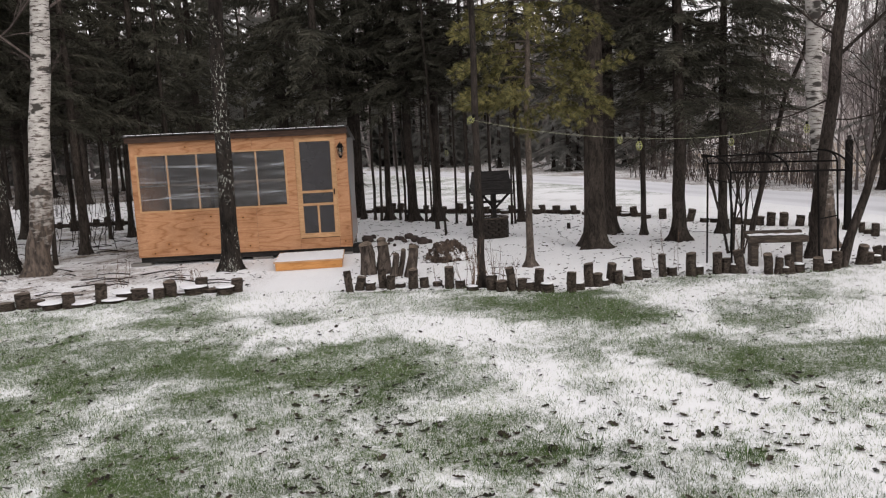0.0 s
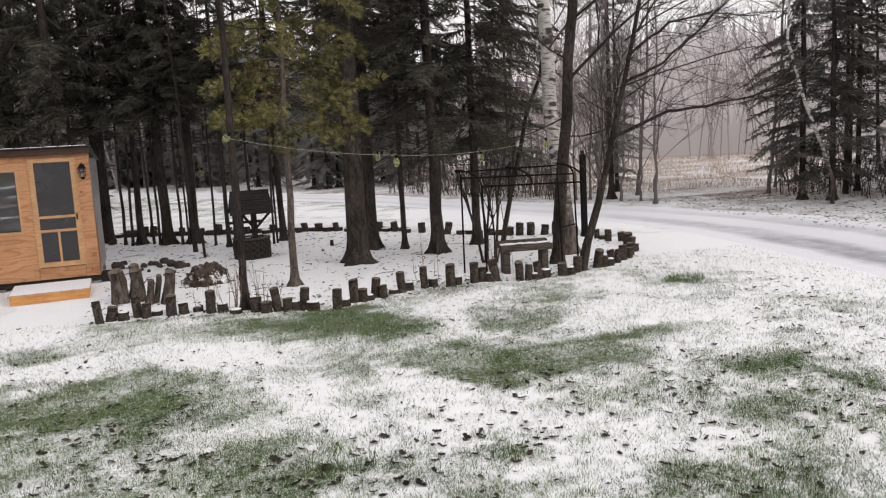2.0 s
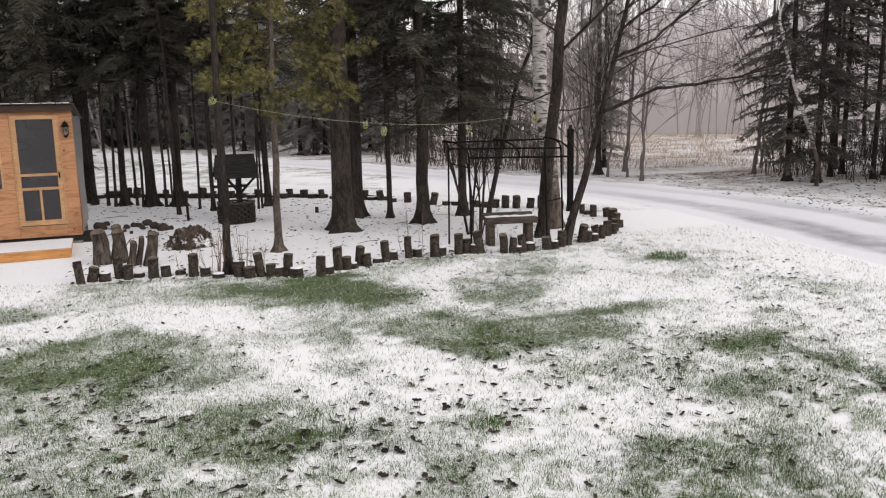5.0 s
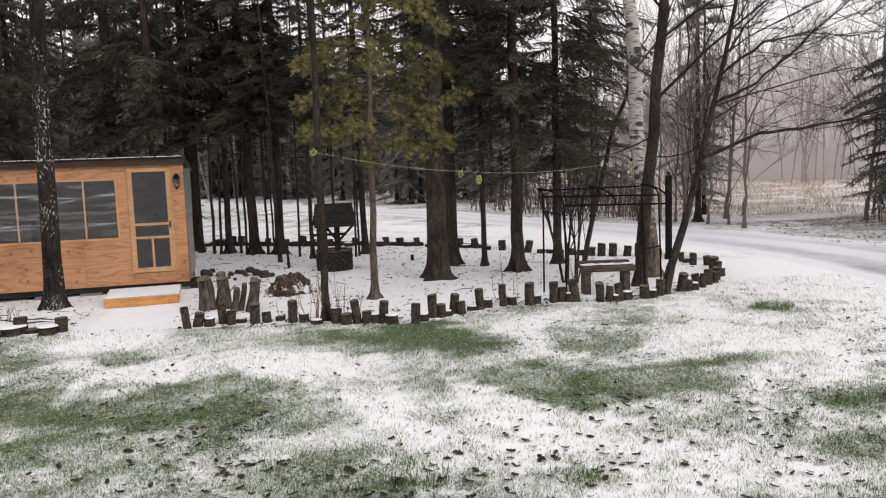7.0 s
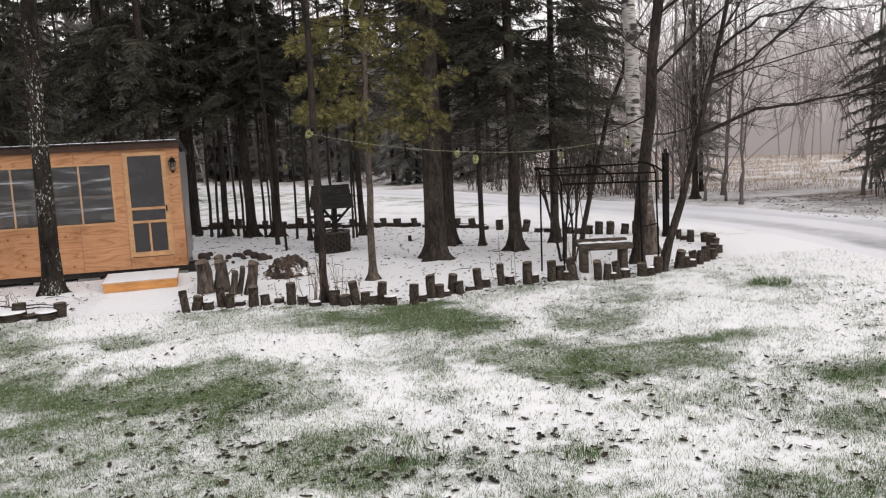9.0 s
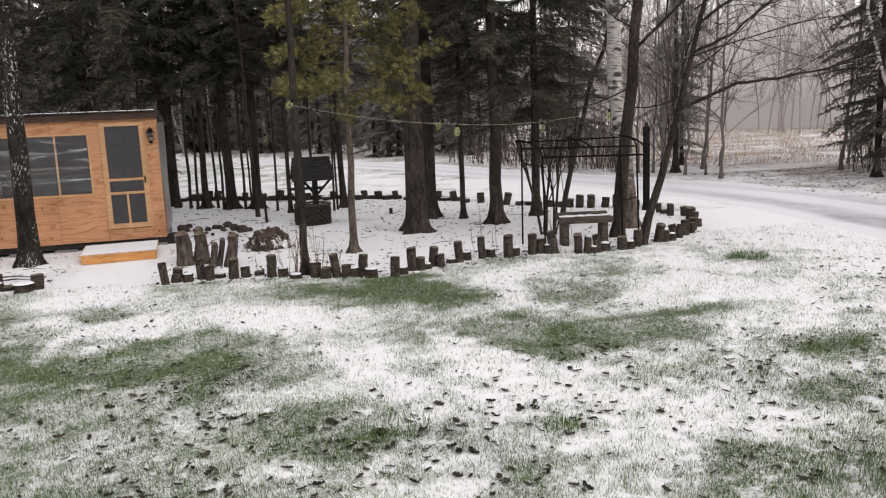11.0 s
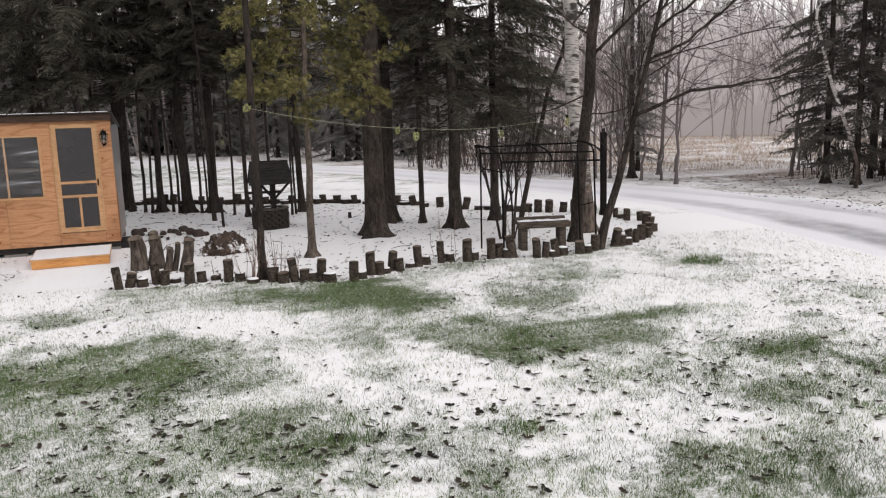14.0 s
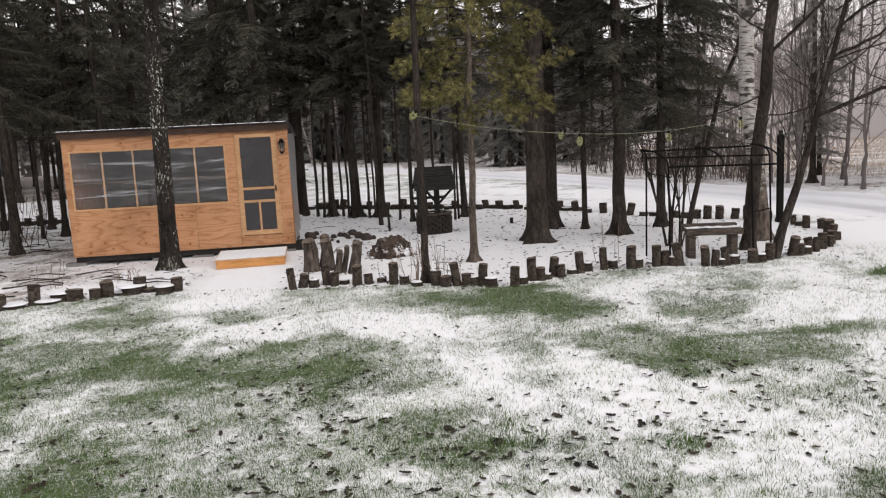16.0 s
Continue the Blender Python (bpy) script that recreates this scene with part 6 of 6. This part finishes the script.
# ---- loose grass blades and fallen leaves ----
def triangles(name, verts, mat):
    me = bpy.data.meshes.new(name)
    n = len(verts)
    me.vertices.add(n * 3)
    me.vertices.foreach_set("co", verts.reshape(-1).astype(np.float32))
    me.loops.add(n * 3)
    me.loops.foreach_set("vertex_index", np.arange(n * 3, dtype=np.int32))
    me.polygons.add(n)
    me.polygons.foreach_set("loop_start", np.arange(0, n * 3, 3, dtype=np.int32))
    me.materials.append(mat)
    me.update(calc_edges=True)
    me.validate()
    return new(name, me)


def lawn_blades(n, seed, tall, wide, chance):
    rs = np.random.RandomState(seed)
    y = 3.4 + 10.4 * rs.rand(n) ** 1.25
    x = y * (-0.62 + 2.2 * rs.rand(n))
    wood, away = zones(x, y)
    edge = np.interp(y, np.array(ROAD_Y[:-1])[::-1], np.array(ROAD_X[:-1])[::-1])
    b = bareness(x, y)
    keep = (wood < 1) & (x < edge - 2.2) & (rs.rand(n) < chance(b)) & (ground_noise(x, y, 0.09, 3, 1) > 0.25)
    x, y = x[keep], y[keep]
    m = len(x)
    z = relief(x, y) - 0.004
    h = tall * rs.uniform(0.45, 1.15, m) * (0.7 + 0.6 * ground_noise(x, y, 0.5, 8))
    a, w = rs.uniform(0, 2 * np.pi, m), wide * rs.uniform(0.7, 1.4, m)
    lean, la = h * rs.uniform(0.1, 0.9, m), rs.uniform(0, 2 * np.pi, m)
    p = np.stack([x, y, z], 1)
    s = np.stack([np.cos(a) * w, np.sin(a) * w, 0 * w], 1)
    tip = p + np.stack([lean * np.cos(la), lean * np.sin(la), h], 1)
    return np.stack([p - s, p + s, tip], 1)


tagged(triangles("lawn_grass", lawn_blades(560000, 1, 0.045, 0.0026, lambda b: np.clip(b * 1.6 - 0.16, 0.05, 1)), BLADE), "short green lawn grass poking through thin snow", "grass", kind="stuff")
tagged(triangles("frosted_grass", lawn_blades(300000, 2, 0.04, 0.0028, lambda b: np.clip(0.9 - 1.3 * np.abs(b - 0.38), 0.16, 1)), FROST_BLADE), "snow-dusted grass blades over the lawn", "grass", kind="stuff")
tuft = []
for cx, cy, r, n in ((2.17, 5.72, 0.14, 110), (7.34, 11.2, 0.32, 400), (0.95, 6.2, 0.3, 170)):
    rs = np.random.RandomState(int(cx * 100 + 400))
    a, q = rs.uniform(0, 6.283, n), r * np.sqrt(rs.rand(n))
    p = np.stack([cx + q * np.cos(a), cy + q * np.sin(a), relief(cx + q * np.cos(a), cy + q * np.sin(a))], 1)
    b = rs.uniform(0, 6.283, n)
    s = np.stack([np.cos(b), np.sin(b), 0 * b], 1) * 0.004
    tip = p + np.stack([rs.uniform(-0.05, 0.05, n), rs.uniform(-0.05, 0.05, n), rs.uniform(0.05, 0.12, n)], 1)
    tuft.append(np.stack([p - s, p + s, tip], 1))
tagged(triangles("grass_tufts", np.concatenate(tuft), BLADE), "taller green grass tufts free of snow", "grass", kind="stuff")


def leaves(name, n, seed, area, size, label):
    """Curled fallen oak leaves with a lobed outline."""
    rs, g = random.Random(seed), Geo()
    k = 0
    while k < n:
        x, y = area(rs)
        if x is None:
            continue
        k += 1
        z = height_at(x, y)
        L = size * rs.uniform(0.55, 1.35)
        W, curl = L * rs.uniform(0.5, 0.8), rs.uniform(0.1, 0.7)
        q = pose(x, y, z + 0.012, rs.uniform(-16, 16), rs.uniform(-16, 16), rs.uniform(0, 360))
        o = len(g.v)
        outline = (0.25, 0.85, 0.55, 1.0, 0.6, 0.8, 0.15)
        for i, w in enumerate(outline):
            u = i / (len(outline) - 1) - 0.5
            bend = curl * L * (u * u * 0.9)
            for sd in (-1, 0, 1):
                g.v.append(q @ Vector((u * L, sd * w * W * 0.5, bend + (0.35 * curl * W * abs(sd) * w))))
        for i in range(len(outline) - 1):
            for c in range(2):
                a = o + i * 3 + c
                g.f.append((a, a + 3, a + 4, a + 1))
    return tagged(g.put(name, DEAD_LEAF), label, "leaves", kind="stuff")


def on_lawn(rs):
    y = 4.4 + 8.6 * rs.random() ** 1.1
    x = y * rs.uniform(-0.6, 1.4)
    if y > float(np.interp(x, NEAR_X, NEAR_Y)) - 0.1 or x > float(np.interp(y, ROAD_Y[::-1], ROAD_X[::-1])) - 2.6:
        return None, None
    if float(ground_noise(x, y, 1.1, 21, 4)) < rs.uniform(0.2, 0.85):
        return None, None
    return x, y


def under_trees(rs):
    x, y = rs.uniform(-10, 8.5), rs.uniform(12.5, 24)
    if not (float(np.interp(x, NEAR_X, NEAR_Y)) < y < float(np.interp(x, FAR_X, FAR_Y))) or (-6.5 < x < -1.7 and 16.6 < y < 19.8) or (abs(x + 2.48) < 0.75 and y < 16.7):
        return None, None
    return x, y


def near_clump(rs):
    return rs.gauss(2.9, 0.35), rs.gauss(7.2, 0.5)


leaves("fallen_leaves", 1500, 5, on_lawn, 0.056, "curled dark dead leaves scattered over the snowy lawn")
leaves("fallen_leaves", 190, 11, lambda rs: (rs.uniform(-3.2, 4.0), 4.3 + 3.2 * rs.random() ** 1.5), 0.075, "curled dead oak leaves scattered on the near grass")
leaves("leaf_clump", 34, 6, near_clump, 0.074, "loose clump of brown dead leaves on the snow")
leaves("leaf_clump", 46, 9, lambda rs: (rs.gauss(0.75, 0.55), rs.gauss(5.9, 0.3)), 0.074, "dark wet leaves heaped in the grass")
leaves("leaf_clump", 40, 10, lambda rs: (rs.gauss(-0.7, 0.5), rs.gauss(7.6, 0.35)), 0.074, "curled brown leaves caught in green grass")
for k, (cx, cy, n_, sx, sy) in enumerate(((4.3, 6.6, 22, 0.35, 0.3), (2.35, 5.9, 16, 0.25, 0.2), (-1.2, 5.4, 26, 0.6, 0.25), (5.2, 5.6, 30, 0.5, 0.3), (-0.4, 6.4, 18, 0.5, 0.25), (6.2, 7.0, 18, 0.6, 0.3), (1.5, 4.9, 20, 0.5, 0.2))):
    leaves("leaf_clump", n_, 40 + k, lambda rs: (rs.gauss(cx, sx), rs.gauss(cy, sy)), 0.070, "loose curled brown dead leaves lying together on the lawn")
leaves("woodland_litter", 2400, 7, under_trees, 0.06, "dead leaves and bits lying under the trees")


def border_foot(rs):
    x = rs.uniform(-7, 8.3)
    if -3.25 < x < -1.6:
        return None, None
    return x, float(np.interp(x, NEAR_X, NEAR_Y)) + rs.gauss(0.2, 0.28)


leaves("border_litter", 650, 12, border_foot, 0.06, "brown dead leaves and bits gathered along the log border")
bank = lambda rs: (rs.uniform(13.6, 22), rs.uniform(10, 24))
leaves("bank_litter", 1900, 8, bank, 0.075, "brown leaves and bracken bits on the snowy bank")
g = Geo()
for k in range(110):
    x, y = under_trees(rn)
    if x is None:
        continue
    a, L = rn.uniform(0, 6.283), rn.uniform(0.12, 0.5)
    z = height_at(x, y) + 0.008
    g.tube([(x, y, z), (x + L * math.cos(a) * 0.5, y + L * math.sin(a) * 0.5, z + 0.02), (x + L * math.cos(a), y + L * math.sin(a), z)], [0.006, 0.005, 0.003], 4, 0, False)
for k in range(60):
    x, y = rn.uniform(-10.5, -4.2), rn.uniform(13.5, 16.2) if k % 2 else rn.uniform(16.5, 23)
    if x > -6.7 and y > 16:
        continue
    a, L = rn.uniform(-0.5, 0.5) + (math.pi if k % 3 else 0), rn.uniform(0.25, 1.0)
    z = height_at(x, y) + 0.012
    g.tube([(x, y, z), (x + L * math.cos(a) * 0.5, y + L * math.sin(a) * 0.5, z + 0.03), (x + L * math.cos(a), y + L * math.sin(a), z)], [0.013, 0.010, 0.005], 4, 0, False)
tagged(g.put("fallen_twigs", DARK_BARK), "dark fallen twigs lying on the snow", "twigs", kind="stuff")
